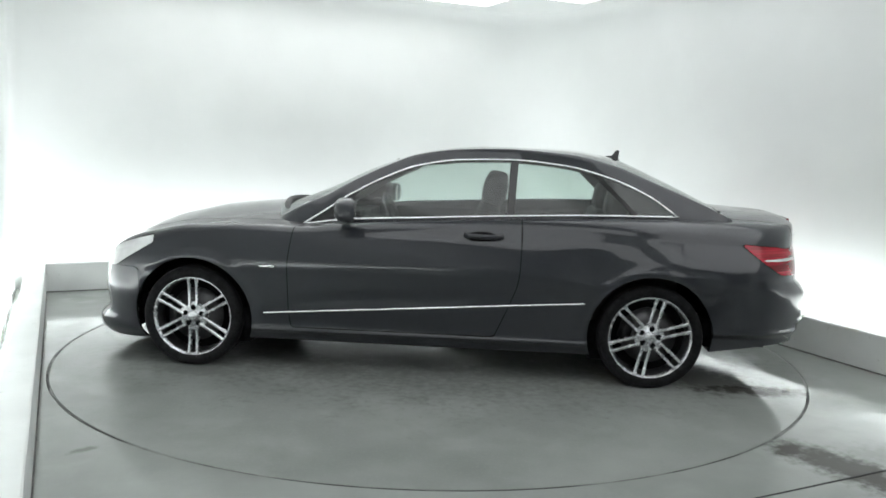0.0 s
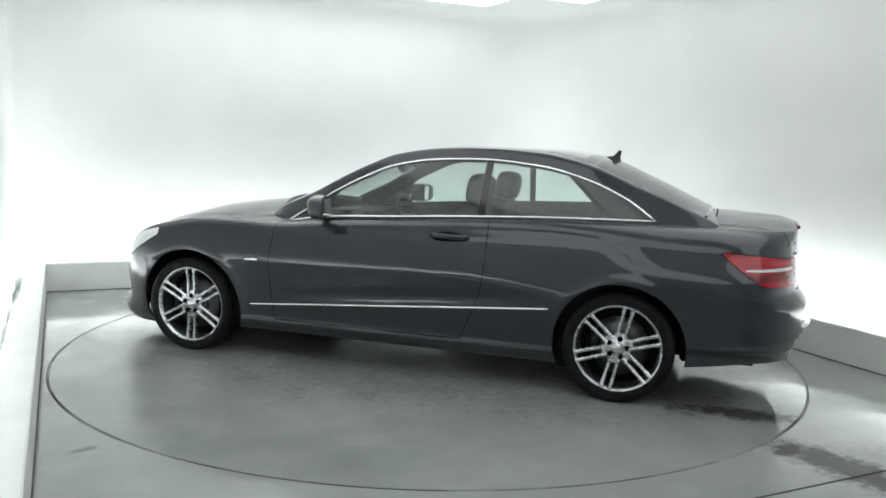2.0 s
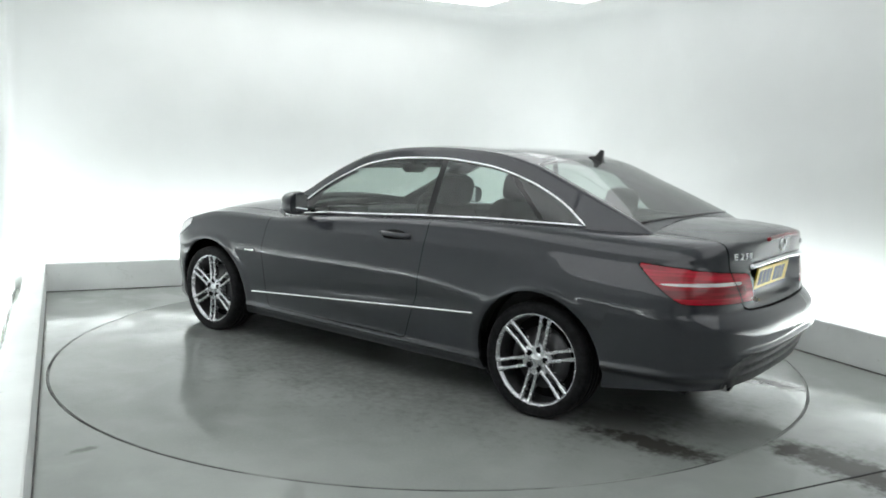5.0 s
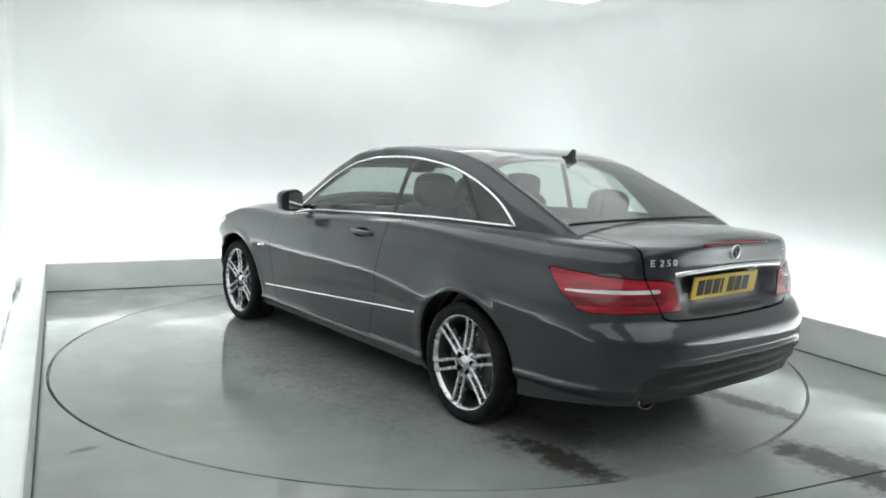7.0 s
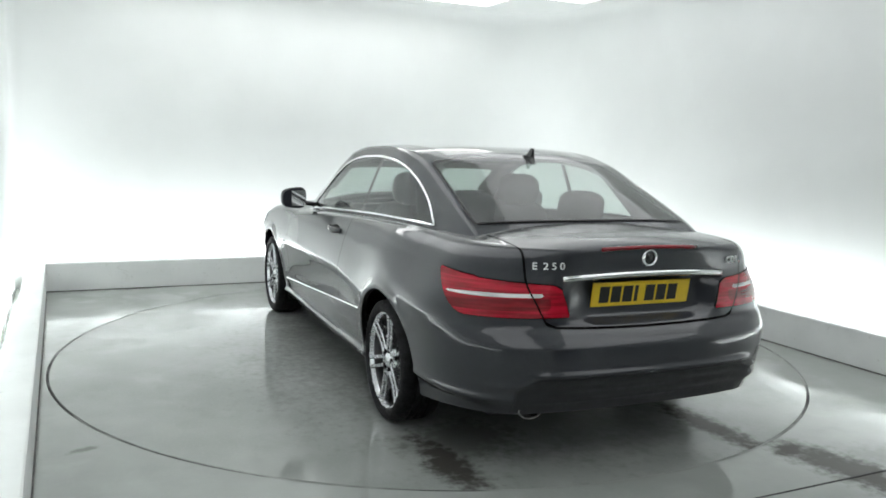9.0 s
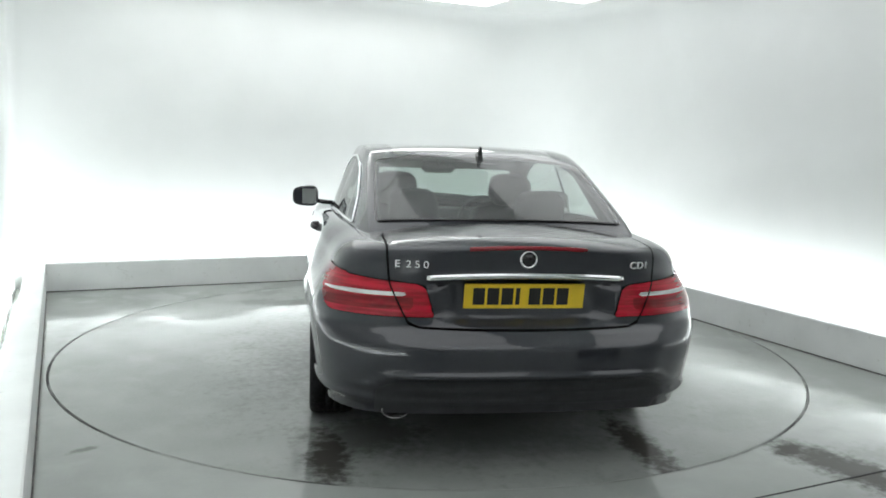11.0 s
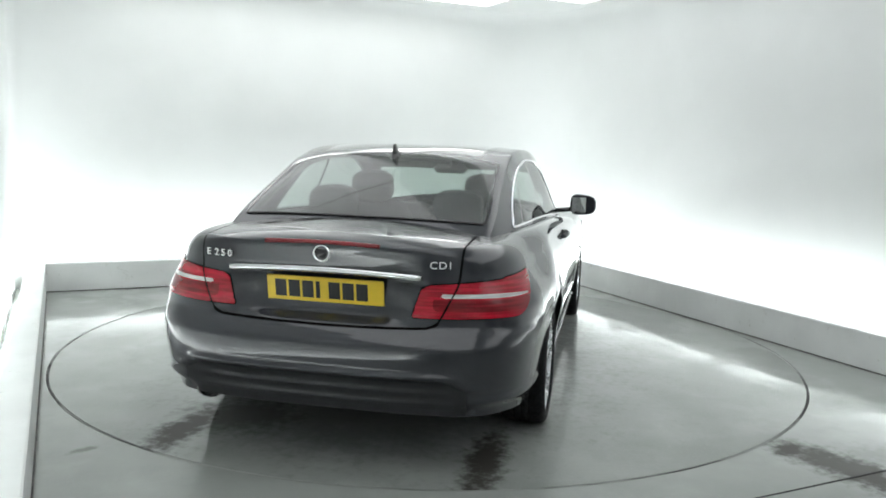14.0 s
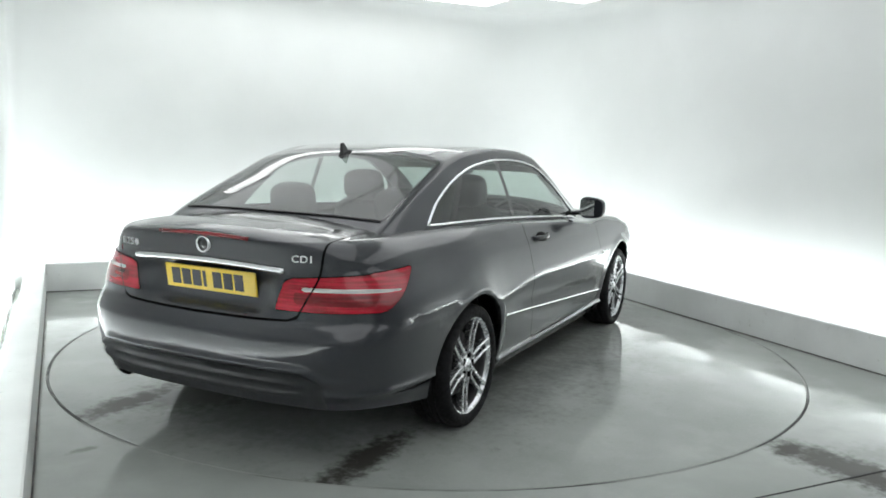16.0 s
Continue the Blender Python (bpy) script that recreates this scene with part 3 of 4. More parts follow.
LID_Y = smooth_table([(0.60, 0.47), (0.65, 0.487), (0.74, 0.530), (0.845, 0.572), (0.97, 0.580), (1.05, 0.58)])


def lid_fn(q):
    lower = q[2] - (0.642 + 0.05 * abs(q[1]) ** 2.0) if q[0] < -2.15 else 1.0
    return min(LID_Y(q[2]) - abs(q[1]) if q[0] < -2.0 or q[2] > 0.93 else -1.0, lower, -1.835 - 0.03 * (1 - (q[1] / 0.58) ** 2) - q[0])


def tail_lamp_fn(q):
    """Positive inside the outline of a rear lamp, which wraps round the corner to a point."""
    if q[0] > -1.7:
        return -1.0
    y = abs(q[1])
    if q[0] > -2.12:
        # round the side the outline narrows to its tip
        f = (q[0] + 2.12) / 0.235
        lo, hi = 0.698 + (0.862 - 0.698) * f ** 1.15, 0.855 + 0.016 * f
        return min(q[2] - lo, hi - q[2], -1.885 - q[0])
    return min(q[2] - 0.692 - 0.02 * max(0.0, y - 0.6), 0.826 + 0.075 * (y - 0.42) - q[2], y - (0.385 + 0.30 * (q[2] - 0.69)))


def head_lamp_fn(q):
    if q[0] < 1.5 or abs(q[1]) < 0.3:
        return -1.0
    return min(q[2] - (0.590 + 0.60 * max(0, 1.89 - q[0])), TOP_Z(q[0]) - 0.024 - q[2], q[0] - 1.615)


def bumper_seam(q):
    """Positive on the rear bumper."""
    seam = 0.628 + 0.05 * abs(q[1]) ** 2.0 if abs(q[1]) < 0.56 and q[0] < -2.1 else 0.672
    return min(seam - q[2], -1.69 - q[0] - 0.55 * (q[2] - 0.45))


def front_bumper_fn(q):
    return min(q[0] - 1.715, 0.60 - q[2])


def front_lid_fn(q):
    return min(q[0] - 0.86, LID_F(q[0]) - abs(q[1]))


LID_F = smooth_table([(0.8, 0.70), (1.2, 0.70), (1.6, 0.66), (1.9, 0.56), (2.1, 0.40)])

OFF = Vector((0.019, -0.051, 0.0))


def hull_tree():
    side, top = hull()
    pts, faces = [], []
    for poly in side + top:
        faces.append(tuple(range(len(pts), len(pts) + 4)))
        pts += poly
    return BVHTree.FromPolygons(pts, faces)


TREE = hull_tree()


def build_car():
    root = tagged(new("car"), "dark grey metallic two-door coupe, wet, parked on a turntable", "car")

    def add(name, polys, material, label="", parent=None):
        return part(name, mesh_of(moved(polys, lambda q: q + OFF)), material, parent or root, label)

    side, top = hull()
    # parted once for the left half, then mirrored
    inner, _ = split(moved([q for q in side], lambda q: Vector((q.x * 0.988, q.y * 0.975, q.z))), lambda q: -arch_fn(q) + 0.0)
    inner_top, _ = split(moved(top, lambda q: Vector((q.x * 0.99, q.y, q.z - 0.02))), lambda q: 0.0 if q[0] > 0.9 or q[0] < -1.55 else -1.0)
    add("underlay", inner + mirrored(inner) + inner_top + mirrored(inner_top), BLACK, "black inner shell seen through the shut lines")

    _, side = split(side, arch_fn)
    # the sheet of the shoulder stays outside the cabin
    top, _ = split(top, lambda q: max(q[0] - 0.80, -1.815 - 0.03 * (1 - (q[1] / 0.58) ** 2) - q[0], abs(q[1]) - 0.70))
    door, side = gap_split(side, door_fn)
    lamp_all, side = gap_split(side, tail_lamp_fn, 0.002)
    lamp_in, lamp = gap_split(lamp_all, lid_fn, 0.004)
    head, side = gap_split(side, head_lamp_fn, 0.002)
    lid_s, side = gap_split(side, lid_fn, 0.0045)
    lid_t, top = gap_split(top, lid_fn, 0.0045)
    rear, side = split(side, bumper_seam)
    front, side = gap_split(side, front_bumper_fn, 0.002)
    hood, top = gap_split(top, front_lid_fn)
    body = side + top
    add("body", body + mirrored(body), PAINT, "dark grey metallic body shell")
    add("bonnet", hood + mirrored(hood), DAMP_PAINT)
    add("front_bumper", front + mirrored(front), PAINT)
    # rear bumper: painted upper; below the ledge the apron's downward shade is in its material
    apron, rear = split(rear, lambda q: min(0.434 - 0.055 * min(1.0, max(0.0, (abs(q[1]) - 0.54) / 0.12)) - q[2], 0.625 - abs(q[1]), -2.1 - q[0]))
    bumper = add("rear_bumper", rear + mirrored(rear), PAINT)
    add("diffuser", apron + mirrored(apron), APRON, "dark grey ribbed lower apron, its shade put into the colour", bumper)
    build_underside(root)
    lid = add("boot_lid", lid_s + lid_t + mirrored(lid_s) + mirrored(lid_t), WET_PAINT, "dark grey boot lid wet with rain")
    doors = {}
    for s, polys in ((1, door), (-1, mirrored(door))):
        doors[s] = add("door", polys, PAINT)

    def proud(polys, out):
        def push(q):
            n = Vector((q.x + 1.3 if q.x < 0 else q.x - 1.3, q.y * (1.0 if abs(q.x) < 2.1 else 0.5), 0)).normalized()
            return q + n * out
        return moved(polys, push)

    for flip in (False, True):
        f = mirrored if flip else (lambda polys: polys)
        sheet = proud(lamp + lamp_in, 0.004)
        white, red = split(sheet, lambda q: min(q[2] - 0.777, 0.793 - 0.05 * max(0.0, q[0] + 2.16) - q[2], abs(q[1]) - 0.490, -2.0 - q[0]))
        low, red = split(red, lambda q: min(0.772 - q[2], q[2] - 0.722, abs(q[1]) - 0.475, -1.99 - q[0]))
        tl = add("tail_lamp", f(red), RED, "bright red tail lamp lens")
        add("light_strip", f(white), CLEAR_LENS, "clear white strip of the tail lamp", tl)
        add("reflector", f(low), RED_DARK, "deep red band", tl)
        add("headlamp", f(proud(head, 0.004)), HEAD_LENS, "clear bright headlamp")

    # cabin
    hs, ht = greenhouse()
    win, hs = split(hs, window_fn)
    quarter, rest = split(win, lambda q: -(q[0] + 0.545 + 0.05 * (q[2] - 1.15)) - 0.022)
    front_pane, post = split(rest, lambda q: (q[0] + 0.545 + 0.05 * (q[2] - 1.15)) - 0.022)
    slant = lambda q: q[0] + 1.045 + 1.05 * (1.235 - q[2])
    rear_pane, rest2 = split(quarter, lambda q: slant(q) - 0.018)
    small_pane, post2 = split(rest2, lambda q: -slant(q) - 0.018)
    # mirror sail at the foot of the front pillar
    sail, front_pane = split(front_pane, lambda q: min(q[0] - 0.43 - 0.55 * (1.03 - q[2]), 0.1))
    # top: windscreen, roof, glass roof, rear window
    screen, ht = split(ht, lambda q: min(q[0] - 0.30 - 0.06 * (1 - (q[1] / 0.6) ** 2), EDGE_Y(q[0]) - 0.055 - abs(q[1])))
    rear_win, ht = split(ht, lambda q: min(-1.145 - 0.03 * (1 - (q[1] / 0.55) ** 2) - q[0], EDGE_Y(q[0]) - 0.032 - abs(q[1]), q[0] + 1.800 + 0.03 * (1 - (q[1] / 0.58) ** 2)))
    pano, ht = split(ht, lambda q: min(q[0] + 1.10, 0.27 - q[0], 0.452 - abs(q[1])))
    pano, pano_rim = split(pano, lambda q: min(q[0] + 1.092, 0.262 - q[0], 0.444 - abs(q[1]), abs(q[0] + 0.42) - 0.006))
    add("roof", hs + ht + mirrored(hs) + mirrored(ht), PAINT, "dark grey roof and pillars")
    lining = moved(hs + ht, lambda q: Vector((q.x, q.y * 0.955, 0.86 + (q.z - 0.86) * 0.955)))
    lining, _ = split(lining, lambda q: min(q[2] - 0.90, 0.62 - q[0], q[0] + 1.9))
    lining, _ = split(lining, lambda q: min(0.60 - abs(q[1]), 0.2) if q[2] > 1.2 else 1.0)
    add("headlining", lining + mirrored(lining), LEATHER, "dark cloth lining of roof and pillars")
    add("glass_roof", pano + mirrored(pano), ROOF_GLASS, "dark panoramic glass roof panel")
    add("roof_seal", pano_rim + mirrored(pano_rim), GLOSS_BLACK)
    add("windscreen", screen + mirrored(screen), GLASS)
    rear_win, band = split(rear_win, lambda q: min(-1.175 - 0.03 * (1 - (q[1] / 0.55) ** 2) - q[0], EDGE_Y(q[0]) - 0.042 - abs(q[1]), q[0] + 1.786 + 0.03 * (1 - (q[1] / 0.58) ** 2)))
    add("rear_window", rear_win + mirrored(rear_win), REAR_GLASS, "misted rear window with rain on it")
    foot = [Vector((-1.797 - 0.03 * (1 - (t / 0.58) ** 2), t, 0)) for t in [(-0.585 + 1.17 * i / 30) for i in range(31)]]
    for q in foot:
        q.z = house_top(q.x, 1 - abs(q.y) / EDGE_Y(q.x)).z + 0.003
    part("window_seal", tube(bmesh.new(), [q + OFF for q in foot], 0.007, 6), GLOSS_BLACK, root, "black rubber seal at the foot of the rear window")
    add("window_band", band + mirrored(band), GLOSS_BLACK, "black border of the rear window")
    for flip in (False, True):
        f = mirrored if flip else (lambda polys: polys)
        add("door_window", f(front_pane), GLASS)
        add("side_window", f(rear_pane), GLASS)
        add("quarter_window", f(small_pane), GLASS)
        # added black sheet keeps the bright wall from showing through the small pane
        add("pane_blocker", f(moved(small_pane + post2, lambda q: Vector((q.x, q.y - 0.035, q.z)))), BLACK, "added dark sheet that blocks the view through the quarter window")
        add("window_post", f(post), GLOSS_BLACK)
        add("window_divider", f(post2), GLOSS_BLACK)
        add("mirror_sail", f(sail), GLOSS_BLACK)
        s = -1 if flip else 1

        def place(q):
            return Vector((q[0], s * q[1], q[2])) + OFF
        # chrome surround
        xs = [0.734 - (0.734 + 1.533) * i / 60 for i in range(61)]
        low = [place(on_side(x, WIN_LOW(x), 0.004)) for x in xs]
        high = [place(on_side(x, WIN_TOP(x), 0.004)) for x in reversed(xs)]
        part("window_trim", tube(bmesh.new(), low + high[1:-1], 0.0085, 6, closed=True), CHROME, root, "bright chrome window surround")
    build_fittings(root, lid, bumper, doors)
    build_interior(root)
    for x in (AXLE, -AXLE):
        for s in (1, -1):
            build_wheel(root, x, s)
    return root


def build_underside(root):
    """Black wheel housings and floor pan, with added blocks against light gaps."""
    for x in (AXLE, -AXLE):
        for s in (1, -1):
            bm = bmesh.new()
            rings = []
            for y in (0.50, 0.79):
                rings.append([bm.verts.new(Vector((x + 0.379 * math.cos(radians(a)), s * y, WHEEL_Z + 0.379 * math.sin(radians(a)))) + OFF) for a in range(-14, 195, 8)])
            for i in range(len(rings[0]) - 1):
                bm.faces.new((rings[0][i], rings[0][i + 1], rings[1][i + 1], rings[1][i]))
            bm.faces.new(rings[0])
            part("wheel_housing", bm, BLACK, root)
    bm = bmesh.new()
    box(bm, (-1.03, -0.80, 0.170), (1.03, 0.80, 0.30), 0.02)
    box(bm, (-2.10, -0.46, 0.24), (2.0, 0.46, 0.34), 0.03)
    # added blocks before and behind the wheels stop light showing through the arches
    for x in (-1.08, 1.08):
        for s in (1, -1):
            box(bm, (x - 0.055, s * 0.67 - 0.14, 0.145), (x + 0.055, s * 0.67 + 0.14, 0.36), 0.012)
    for x in (-1.735, 1.735):
        for s in (1, -1):
            box(bm, (x - 0.025, s * 0.64 - 0.13, 0.245), (x + 0.025, s * 0.64 + 0.13, 0.40), 0.010)
    bm.transform(Matrix.Translation(OFF))
    part("floor_pan_and_blocks", bm, BLACK, root)


def side_y(x, z):
    return TREE.ray_cast(Vector((x, 3.0, z)), Vector((0, -1, 0)))[0].y


def tail_x(y, z):
    """x of the rear face at y and z."""
    return TREE.ray_cast(Vector((-4.0, abs(y) + 1e-4, z)), Vector((1, 0, 0)))[0].x


def lettering(text, size, material, depth=0.003):
    cu = bpy.data.curves.new("letters", "FONT")
    cu.body, cu.size, cu.extrude, cu.align_x, cu.align_y = text, size, depth, "CENTER", "CENTER"
    cu.space_character = 1.15
    ob = bpy.data.objects.new("letters", cu)
    scene.collection.objects.link(ob)
    bpy.context.view_layer.update()
    me = bpy.data.meshes.new_from_object(ob.evaluated_get(bpy.context.evaluated_depsgraph_get()))
    bpy.data.objects.remove(ob)
    me.materials.clear()
    me.materials.append(material)
    return me


def build_fittings(root, lid, bumper, doors):
    # number plate and its bars
    bm = box(bmesh.new(), (-0.008, -0.26, -0.0555), (0.0, 0.26, 0.0555), 0.003)
    m = pose(tail_x(0, 0.775) - 0.006, 0, 0.775) @ Matrix.Rotation(radians(-9), 4, "Y")
    m = Matrix.Translation(OFF) @ m
    bm.transform(m)
    plate = part("number_plate", bm, YELLOW, root, "yellow rear number plate", smooth=False)
    y = 0.222
    for i in range(7):
        w = 0.050 if i != 3 else 0.018
        bm = box(bmesh.new(), (-0.0095, y - w, -0.036), (-0.0078, y, 0.038))
        bm.transform(m)
        part("plate_bar", bm, BAR_BLACK, plate, "", smooth=False)
        y -= w + 0.011 + (0.028 if i == 3 else 0.0)
    bm = box(bmesh.new(), (-0.007, -0.10, -0.070), (-0.001, 0.10, -0.0575))
    bm.transform(m)
    part("dealer_strip", bm, simple("gold_strip", (0.45, 0.33, 0.08), 0.4), plate, "", smooth=False)
    # chrome bar over the plate
    pts = [Vector((tail_x(t, 0.888) - 0.003, t, 0.868 - 0.10 * abs(t) ** 2.2)) + OFF for t in [(-0.42 + 0.84 * i / 40) for i in range(41)]]
    bm = bmesh.new()
    tube(bm, pts, 0.015, 8, 1.0)
    part("chrome_bar", bm, CHROME, lid, "bright chrome handle bar")
    # high brake lamp under the lip
    bm = bmesh.new()
    tube(bm, [Vector((tail_x(t, 0.965) - 0.005, t, 0.985 - 0.10 * abs(t) ** 2)) + OFF for t in [(-0.25 + 0.5 * i / 24) for i in range(25)]], 0.010, 6)
    part("brake_lamp", bm, RED_DARK, lid, "thin red high brake lamp")
    # round emblem as a plain disc with a rim
    bm = bmesh.new()
    lathe(bm, [(0.029, -0.004), (0.031, -0.010), (0.036, -0.010), (0.039, 0.004)], 32)
    seat = Matrix.Translation(OFF) @ pose(tail_x(0, 0.935), 0, 0.937) @ Matrix.Rotation(radians(-90), 4, "Z")
    bm.transform(seat)
    ring = part("emblem", bm, CHROME, lid, "round chrome emblem")
    bm = lathe(bmesh.new(), [(0.0001, -0.006), (0.015, -0.006), (0.018, -0.003), (0.030, -0.003)], 32)
    bm.transform(seat)
    part("emblem_face", bm, GLOSS_BLACK, ring, "plain dark face")
    word = [("E", 0.540), ("2", 0.495), ("5", 0.460), ("0", 0.425), ("C", -0.470), ("D", -0.506), ("I", -0.535)]
    for text, yy in word:
        me = lettering(text, 0.042, BADGE)
        q = Vector((tail_x(yy, 0.92) - 0.005, yy, 0.908))
        slope = math.atan2(tail_x(yy + 0.03, 0.90) - tail_x(yy - 0.03, 0.90), 0.06)
        rot = Matrix.Rotation(radians(-90) - slope, 4, "Z") @ Matrix.Rotation(radians(90), 4, "X")
        me.transform(Matrix.Translation(OFF + q) @ rot @ Matrix.Diagonal((1.15, 1, 1, 1)))
        ob = new("badge_letter", me)
        ob.parent = lid
        tagged(ob, "small chrome letter")
    # exhaust tip
    bm = bmesh.new()
    lathe(bm, [(0.0001, 0.09), (0.027, 0.09), (0.031, 0.004), (0.034, -0.003), (0.037, 0.002), (0.035, 0.12)], 28)
    bm.transform(Matrix.Translation(OFF) @ pose(-2.275, 0.535, 0.290) @ Matrix.Rotation(radians(-90), 4, "Z") @ Matrix.Diagonal((1.65, 1, 1.0, 1)))
    part("exhaust_tip", bm, DULL_CHROME, root, "oval sooty chrome exhaust tip")
    bm = bmesh.new()
    box(bm, (-2.15, 0.3, 0.23), (-1.75, 0.7, 0.34), 0.05)
    box(bm, (-2.15, -0.7, 0.24), (-1.75, 0.29, 0.34), 0.05)
    bm.transform(Matrix.Translation(OFF))
    part("silencer", bm, BLACK, root)
    # rear aerial fin
    bm = bmesh.new()
    outline = [(-1.145, 0.0), (-1.170, 0.018), (-1.205, 0.030), (-1.238, 0.080), (-1.256, 0.082), (-1.250, 0.030), (-1.266, 0.0)]
    lhs, rhs = [], []
    for x, h in outline:
        z = MID_Z(x) + h - 0.012
        t = 0.016 - 0.13 * h
        lhs.append(bm.verts.new(Vector((x, max(t, 0.005), z)) + OFF))
        rhs.append(bm.verts.new(Vector((x, -max(t, 0.005), z)) + OFF))
    n = len(outline)
    for i in range(n):
        bm.faces.new((lhs[i], lhs[(i + 1) % n], rhs[(i + 1) % n], rhs[i]))
    bm.faces.new(list(reversed(lhs)))
    bm.faces.new(rhs)
    part("aerial", bm, GLOSS_BLACK, root, "black shark-fin aerial", smooth=False)
    # bright line on the lower doors, handles, mirrors, wing badges
    for s in (1, -1):
        pts = []
        for i in range(61):
            x = 0.945 - 1.935 * i / 60
            z = 0.346 + (0.945 - x) / 1.935 * 0.150
            pts.append(Vector((x, s * (side_y(x, z) + 0.003), z)) + OFF)
        part("side_strip", tube(bmesh.new(), pts, 0.007, 6), CHROME, root, "thin chrome strip along the lower side")
        d = doors[s]
        bm = bmesh.new()
        z = 0.868
        y = side_y(-0.38, z)
        tube(bm, [Vector((-0.27 - 0.23 * i / 8, s * (y + 0.006 + 0.030 * math.sin(math.pi * i / 8) ** 0.6), z - 0.004 * i / 8)) + OFF for i in range(9)], 0.015, 8, 0.6)
        part("handle", bm, PAINT, d, "body-coloured door handle")
        # a black disc paints the shade of the recess behind the handle
        bm = bmesh.new()
        lathe(bm, [(0.0001, 0.007), (0.05, 0.006), (0.055, 0.002)], 24)
        bm.transform(Matrix.Translation(OFF + Vector((-0.375, s * (y + 0.0005), z - 0.012))) @ Matrix.Rotation(s * radians(20), 4, "X") @ Matrix.Diagonal((1.8, s, 0.68, 1)))
        part("handle_cup_shade", bm, BLACK, d)
        bm = bmesh.new()
        tube(bm, [Vector((x, s * (side_y(x, 0.64) + 0.003), 0.640)) + OFF for x in (0.95, 0.90, 0.86)], 0.010, 6)
        part("wing_badge", bm, CHROME, root)
        # door mirror: shell, glass and arm
        bm = bmesh.new()
        bmesh.ops.create_uvsphere(bm, u_segments=24, v_segments=14, radius=1.0)
        for v in bm.verts:
            x, yy, zz = v.co
            k = lambda a, e: math.copysign(abs(a) ** e, a)
            x, yy, zz = k(x, 0.8), k(yy, 0.6), k(zz, 0.6)
            x = max(x, -0.45)
            v.co = Vector((0.078 * x + 0.025 * yy * -1, 0.092 * yy, (0.072 + 0.008 * (-yy)) * zz))
        bm.transform(Matrix.Translation(OFF + Vector((0.418, s * 0.935, 0.995))) @ Matrix.Diagonal((1, s, 1, 1)))
        mirror = part("door_mirror", bm, PAINT, root, "grey door mirror with black base")
        bm = bmesh.new()
        box(bm, (-0.041, -0.076, -0.054), (-0.038, 0.076, 0.054), 0.001)
        bm.transform(Matrix.Translation(OFF + Vector((0.418, s * 0.935, 0.995))))
        part("mirror_glass", bm, simple("mirror_silver", (0.8, 0.82, 0.82), 0.03, metal=1.0, vary=0.02), mirror, smooth=False)
        bm = bmesh.new()
        tube(bm, [Vector((0.47, s * 0.74, 0.945)) + OFF, Vector((0.46, s * 0.80, 0.95)) + OFF, Vector((0.455, s * 0.88, 0.962)) + OFF], 0.028, 8, 0.6)
        part("mirror_arm", bm, GLOSS_BLACK, mirror)
    # wipers and cowl
    bm = bmesh.new()
    tube(bm, [Vector((0.98 - 0.25 * (t / 0.6) ** 2 * 0.6, t, 0.985 - 0.05 * (t / 0.6) ** 2)) + OFF for t in [(-0.6 + 1.2 * i / 20) for i in range(21)]], 0.022, 6)
    part("cowl", bm, PLASTIC, root)


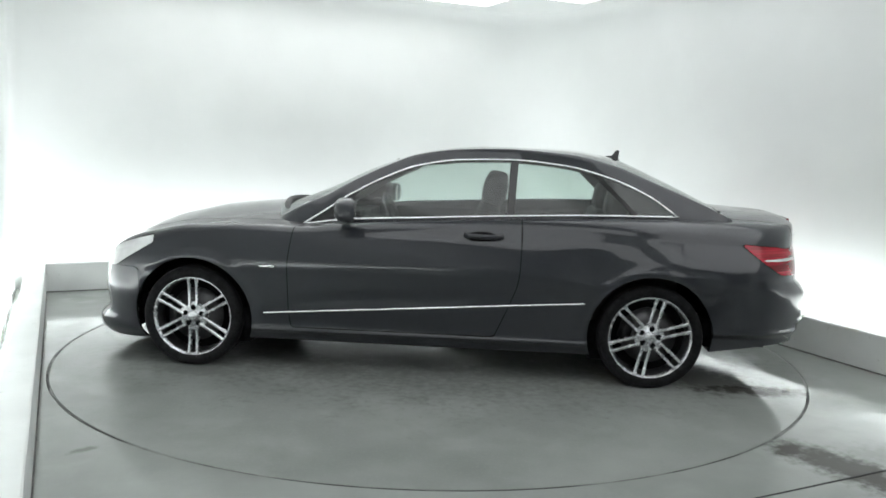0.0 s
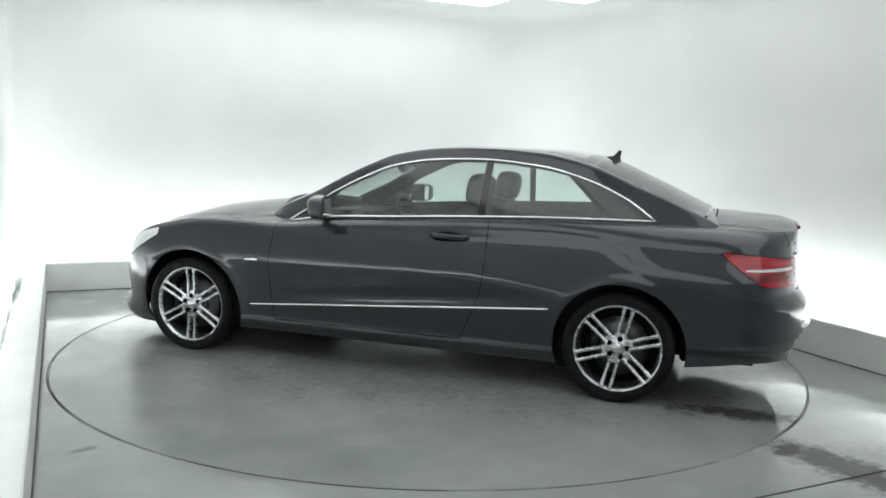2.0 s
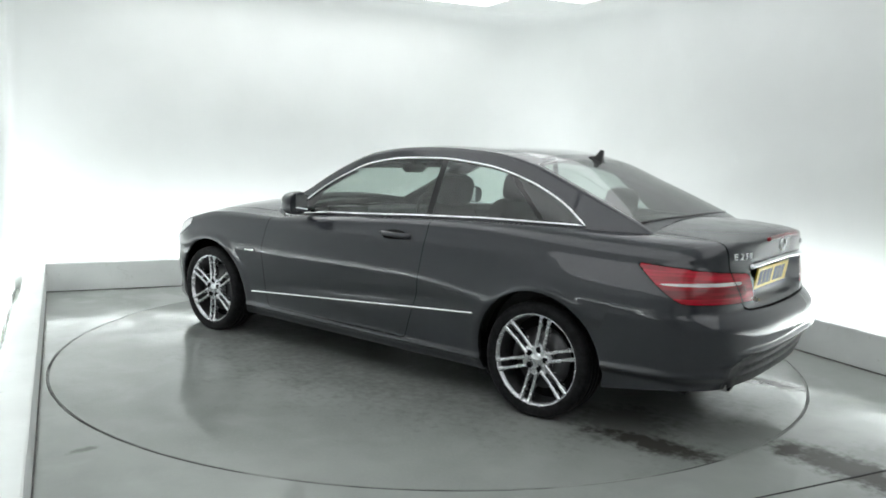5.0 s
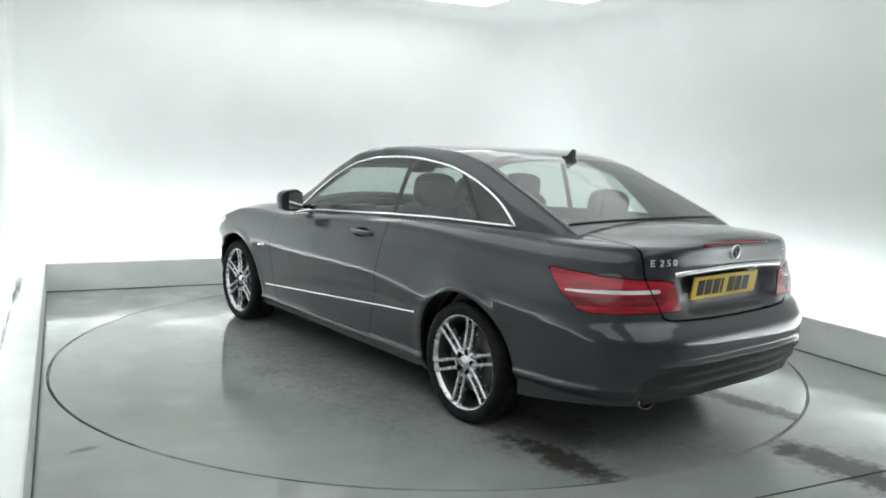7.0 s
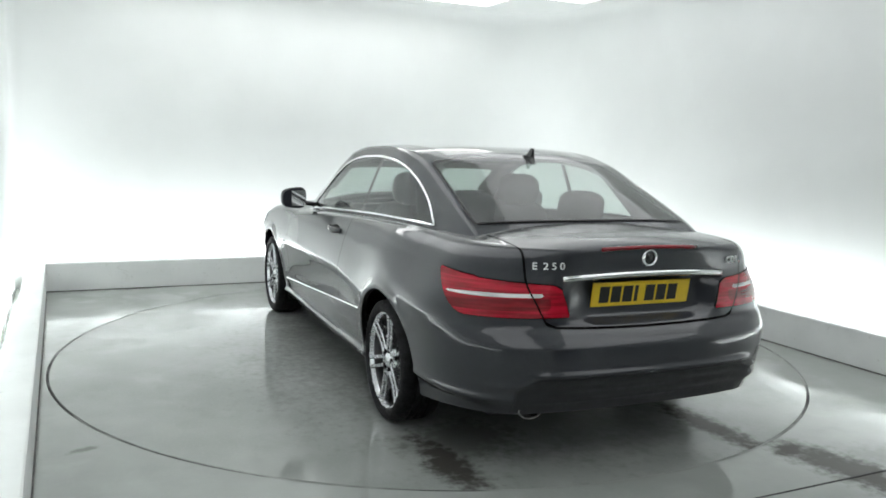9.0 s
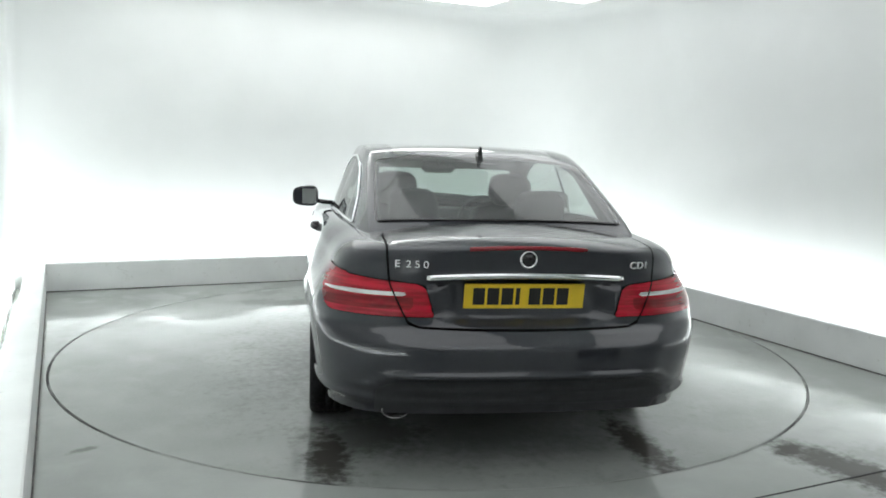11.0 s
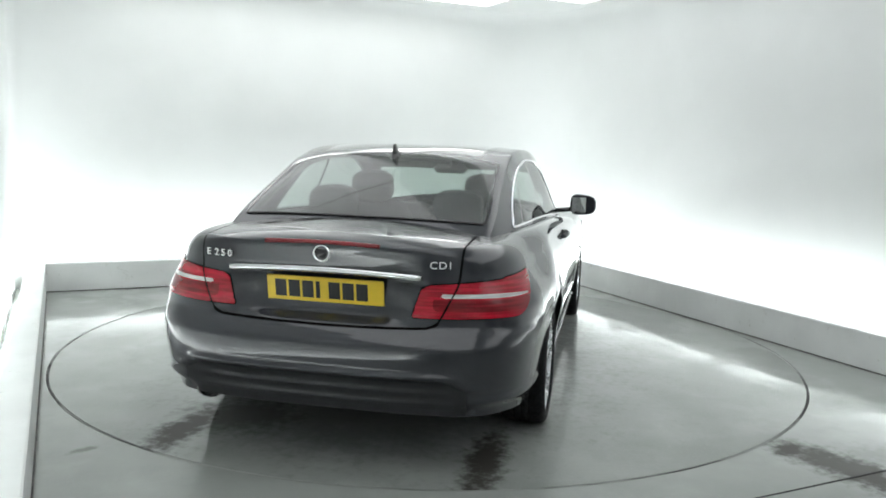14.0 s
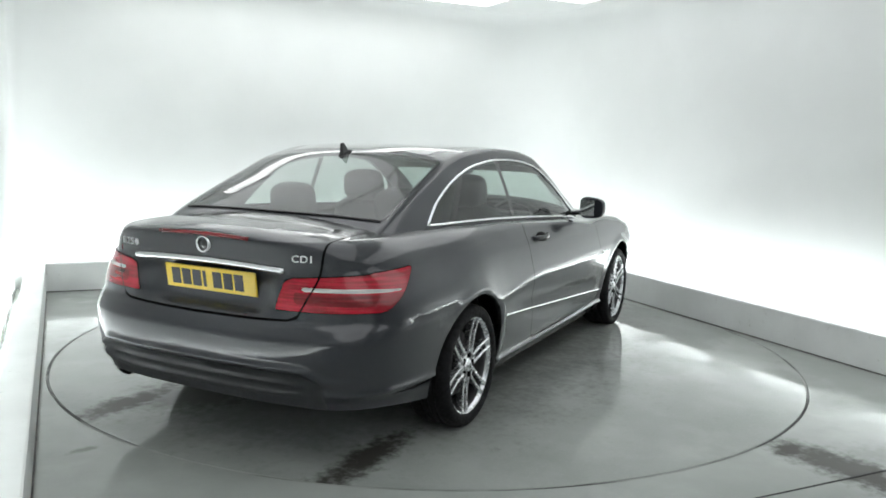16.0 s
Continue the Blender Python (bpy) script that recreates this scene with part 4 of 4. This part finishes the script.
def build_interior(root):
    # floor pan and inner door faces so that the cabin is closed and dark
    bm = bmesh.new()
    box(bm, (-1.62, -0.72, 0.30), (0.85, 0.72, 0.36), 0.02)
    bm.transform(Matrix.Translation(OFF))
    part("cabin_floor", bm, BLACK, root)
    bm = bmesh.new()
    box(bm, (0.42, -0.70, 0.55), (0.95, 0.70, 0.90), 0.06)
    box(bm, (0.40, 0.20, 0.80), (0.62, 0.52, 0.945), 0.04)
    bm.transform(Matrix.Translation(OFF))
    part("dashboard", bm, LEATHER, root)
    bm = bmesh.new()
    box(bm, (-1.90, -0.60, 0.86), (-1.40, 0.60, 0.935), 0.03)
    bm.transform(Matrix.Translation(OFF))
    part("parcel_shelf", bm, LEATHER, root)
    for s in (1, -1):
        bm = bmesh.new()
        box(bm, (-1.55, s * 0.70 - 0.03, 0.35), (0.78, s * 0.70 + 0.03, 0.93), 0.03)
        bm.transform(Matrix.Translation(OFF))
        part("door_lining", bm, LEATHER, root)

    def cushion(centre, size, lean, power=0.45):
        bm = bmesh.new()
        bmesh.ops.create_uvsphere(bm, u_segments=20, v_segments=14, radius=1.0)
        for v in bm.verts:
            v.co = Vector([size[k] * math.copysign(abs(v.co[k]) ** power, v.co[k]) for k in range(3)])
        bm.transform(Matrix.Translation(OFF + Vector(centre)) @ pose(0, 0, 0, 0, lean, 0))
        return bm

    def seat(x, y, width, top, name):
        ob = part(name, cushion((x - 0.02 - 0.14 * (top - 0.4), y, (top + 0.42) / 2), (0.085, width, (top - 0.40) / 2), -15), LEATHER, root, "dark leather seat")
        part("seat_base", cushion((x + 0.2, y, 0.46), (0.27, width, 0.10), 0), LEATHER, ob)
        part("headrest", cushion((x - 0.03 - 0.29 * (top - 0.40), y, top + 0.085), (0.080, 0.135, 0.100), -10, 0.6), LEATHER, ob)
    for s in (1, -1):
        seat(-0.22, s * 0.37, 0.25, 1.03, "front_seat")
        seat(-1.02, s * 0.35, 0.32, 0.97, "rear_seat")
    bm = bmesh.new()
    pts = [Vector((0.32 + 0.07 * math.sin(a), -0.37 + 0.185 * math.cos(a), 0.84 + 0.17 * math.sin(a))) + OFF for a in [2 * math.pi * i / 32 for i in range(32)]]
    tube(bm, pts, 0.016, 8, closed=True)
    box(bm, (0.32 + OFF.x, -0.53 + OFF.y, 0.81), (0.36 + OFF.x, -0.21 + OFF.y, 0.86), 0.015)
    part("steering_wheel", bm, LEATHER, root)
    bm = bmesh.new()
    box(bm, (0.20, -0.12, 1.19), (0.24, 0.12, 1.255), 0.018)
    tube(bm, [Vector((0.22, 0, 1.24)), Vector((0.25, 0, 1.285))], 0.012)
    bm.transform(Matrix.Translation(OFF))
    part("rear_view_mirror", bm, PLASTIC, root)


def build_wheel(root, x, s):
    m = Matrix.Translation(OFF + Vector((x, s * 0.780, WHEEL_Z))) @ (Matrix.Identity(4) if s > 0 else Matrix.Rotation(math.pi, 4, "Z"))
    m = m @ Matrix.Rotation(radians(-13 if x < 0 else 0), 4, "Y")
    wheel = new("wheel")
    wheel.parent = root
    wheel.matrix_basis = m
    R = 0.308
    prof = [(0.238, 0.088), (0.246, 0.104), (0.262, 0.112), (0.285, 0.110), (0.300, 0.100), (R - 0.002, 0.082), (R, 0.060), (R, 0.042), (R - 0.007, 0.040), (R - 0.007, 0.034), (R, 0.032), (R, 0.004), (R - 0.007, 0.002), (R - 0.007, -0.004), (R, -0.006), (R, -0.034), (R - 0.007, -0.036), (R - 0.007, -0.042), (R, -0.044), (R, -0.07), (0.30, -0.10), (0.28, -0.112), (0.24, -0.10)]
    part("tyre", lathe(bmesh.new(), prof, 72), RUBBER, wheel, "black wet road tyre")
    bm = bmesh.new()
    lathe(bm, [(0.228, 0.078), (0.236, 0.096), (0.243, 0.100), (0.246, 0.094), (0.240, 0.084)], 72)
    rim = part("rim", bm, ALLOY, wheel, "silver alloy rim with six twin spokes")
    # added black disc, standing in for the darkness behind the spokes
    lathe_bm = lathe(bmesh.new(), [(0.0001, -0.02), (0.221, -0.02)], 48)
    part("wheel_back_shade", lathe_bm, BLACK, rim)
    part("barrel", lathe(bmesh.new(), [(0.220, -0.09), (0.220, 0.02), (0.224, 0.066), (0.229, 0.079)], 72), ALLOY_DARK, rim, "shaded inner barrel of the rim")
    bm = lathe(bmesh.new(), [(0.06, 0.012), (0.165, 0.012), (0.165, 0.0), (0.06, 0.0)], 48)
    part("brake_disc", bm, STEEL, wheel)
    bm = box(bmesh.new(), (0.10, 0.0, -0.07), (0.175, 0.04, 0.07), 0.015)
    part("brake_caliper", bm, PLASTIC, wheel)
    for k in range(6):
        a = math.pi / 2 + k * math.pi / 3
        bm = bmesh.new()
        for side in (-1, 1):
            n = 7
            rings = []
            for i in range(n + 1):
                f = i / n
                r = 0.060 + (0.234 - 0.060) * f
                off = side * (0.0215 + 0.0030 * f)
                hw = 0.0092 + 0.0030 * max(0.0, f - 0.80) * 3.3
                yy = 0.084 + 0.012 * f - 0.006 * math.sin(math.pi * f)
                rings.append([bm.verts.new((r, yy, off - hw)), bm.verts.new((r, yy + 0.005, off - hw * 0.5)), bm.verts.new((r, yy + 0.005, off + hw * 0.5)), bm.verts.new((r, yy, off + hw)), bm.verts.new((r, yy - 0.03, off + hw * 0.8)), bm.verts.new((r, yy - 0.03, off - hw * 0.8))])
            for p, q in zip(rings, rings[1:]):
                for j in range(6):
                    bm.faces.new((p[j], p[(j + 1) % 6], q[(j + 1) % 6], q[j]))
            bm.faces.new(rings[0])
            bm.faces.new(list(reversed(rings[-1])))
        box(bm, (0.055, 0.055, -0.020), (0.088, 0.080, 0.020), 0.006)
        bmesh.ops.recalc_face_normals(bm, faces=bm.faces)
        bmesh.ops.rotate(bm, cent=(0, 0, 0), matrix=Matrix.Rotation(-a, 3, "Y"), verts=bm.verts)
        part("spoke", bm, ALLOY, rim, smooth=False)
    bm = lathe(bmesh.new(), [(0.0001, 0.092), (0.029, 0.091), (0.032, 0.086), (0.036, 0.078), (0.068, 0.081), (0.076, 0.075), (0.080, 0.05), (0.080, 0.03)], 36)
    part("hub", bm, ALLOY, rim)
    # black discs stand in for the shade inside the five bolt holes
    for k in range(5):
        a = math.pi / 2 + k * 2 * math.pi / 5
        bm = lathe(bmesh.new(), [(0.0001, 0.0838), (0.0155, 0.0838), (0.0165, 0.070)], 10)
        bm.transform(Matrix.Translation((0.054 * math.cos(a), 0, 0.054 * math.sin(a))))
        part("bolt_hole_shade", bm, BLACK, rim)


CAR = build_car()


# ---- what turns ----
def motions():
    turn = TURNS
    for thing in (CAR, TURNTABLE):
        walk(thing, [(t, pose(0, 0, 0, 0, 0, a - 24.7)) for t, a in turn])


TURNS = [(0.0, 174.95), (1.0, 168.26), (2.0, 161.52), (3.0, 154.73), (4.0, 147.88), (5.0, 140.99), (6.0, 134.04), (7.0, 127.04), (8.0, 119.99), (9.0, 112.90), (10.0, 105.78), (11.0, 98.63), (12.0, 91.46), (13.0, 84.27), (14.0, 77.08), (15.0, 69.90), (16.0, 62.74)]
motions()
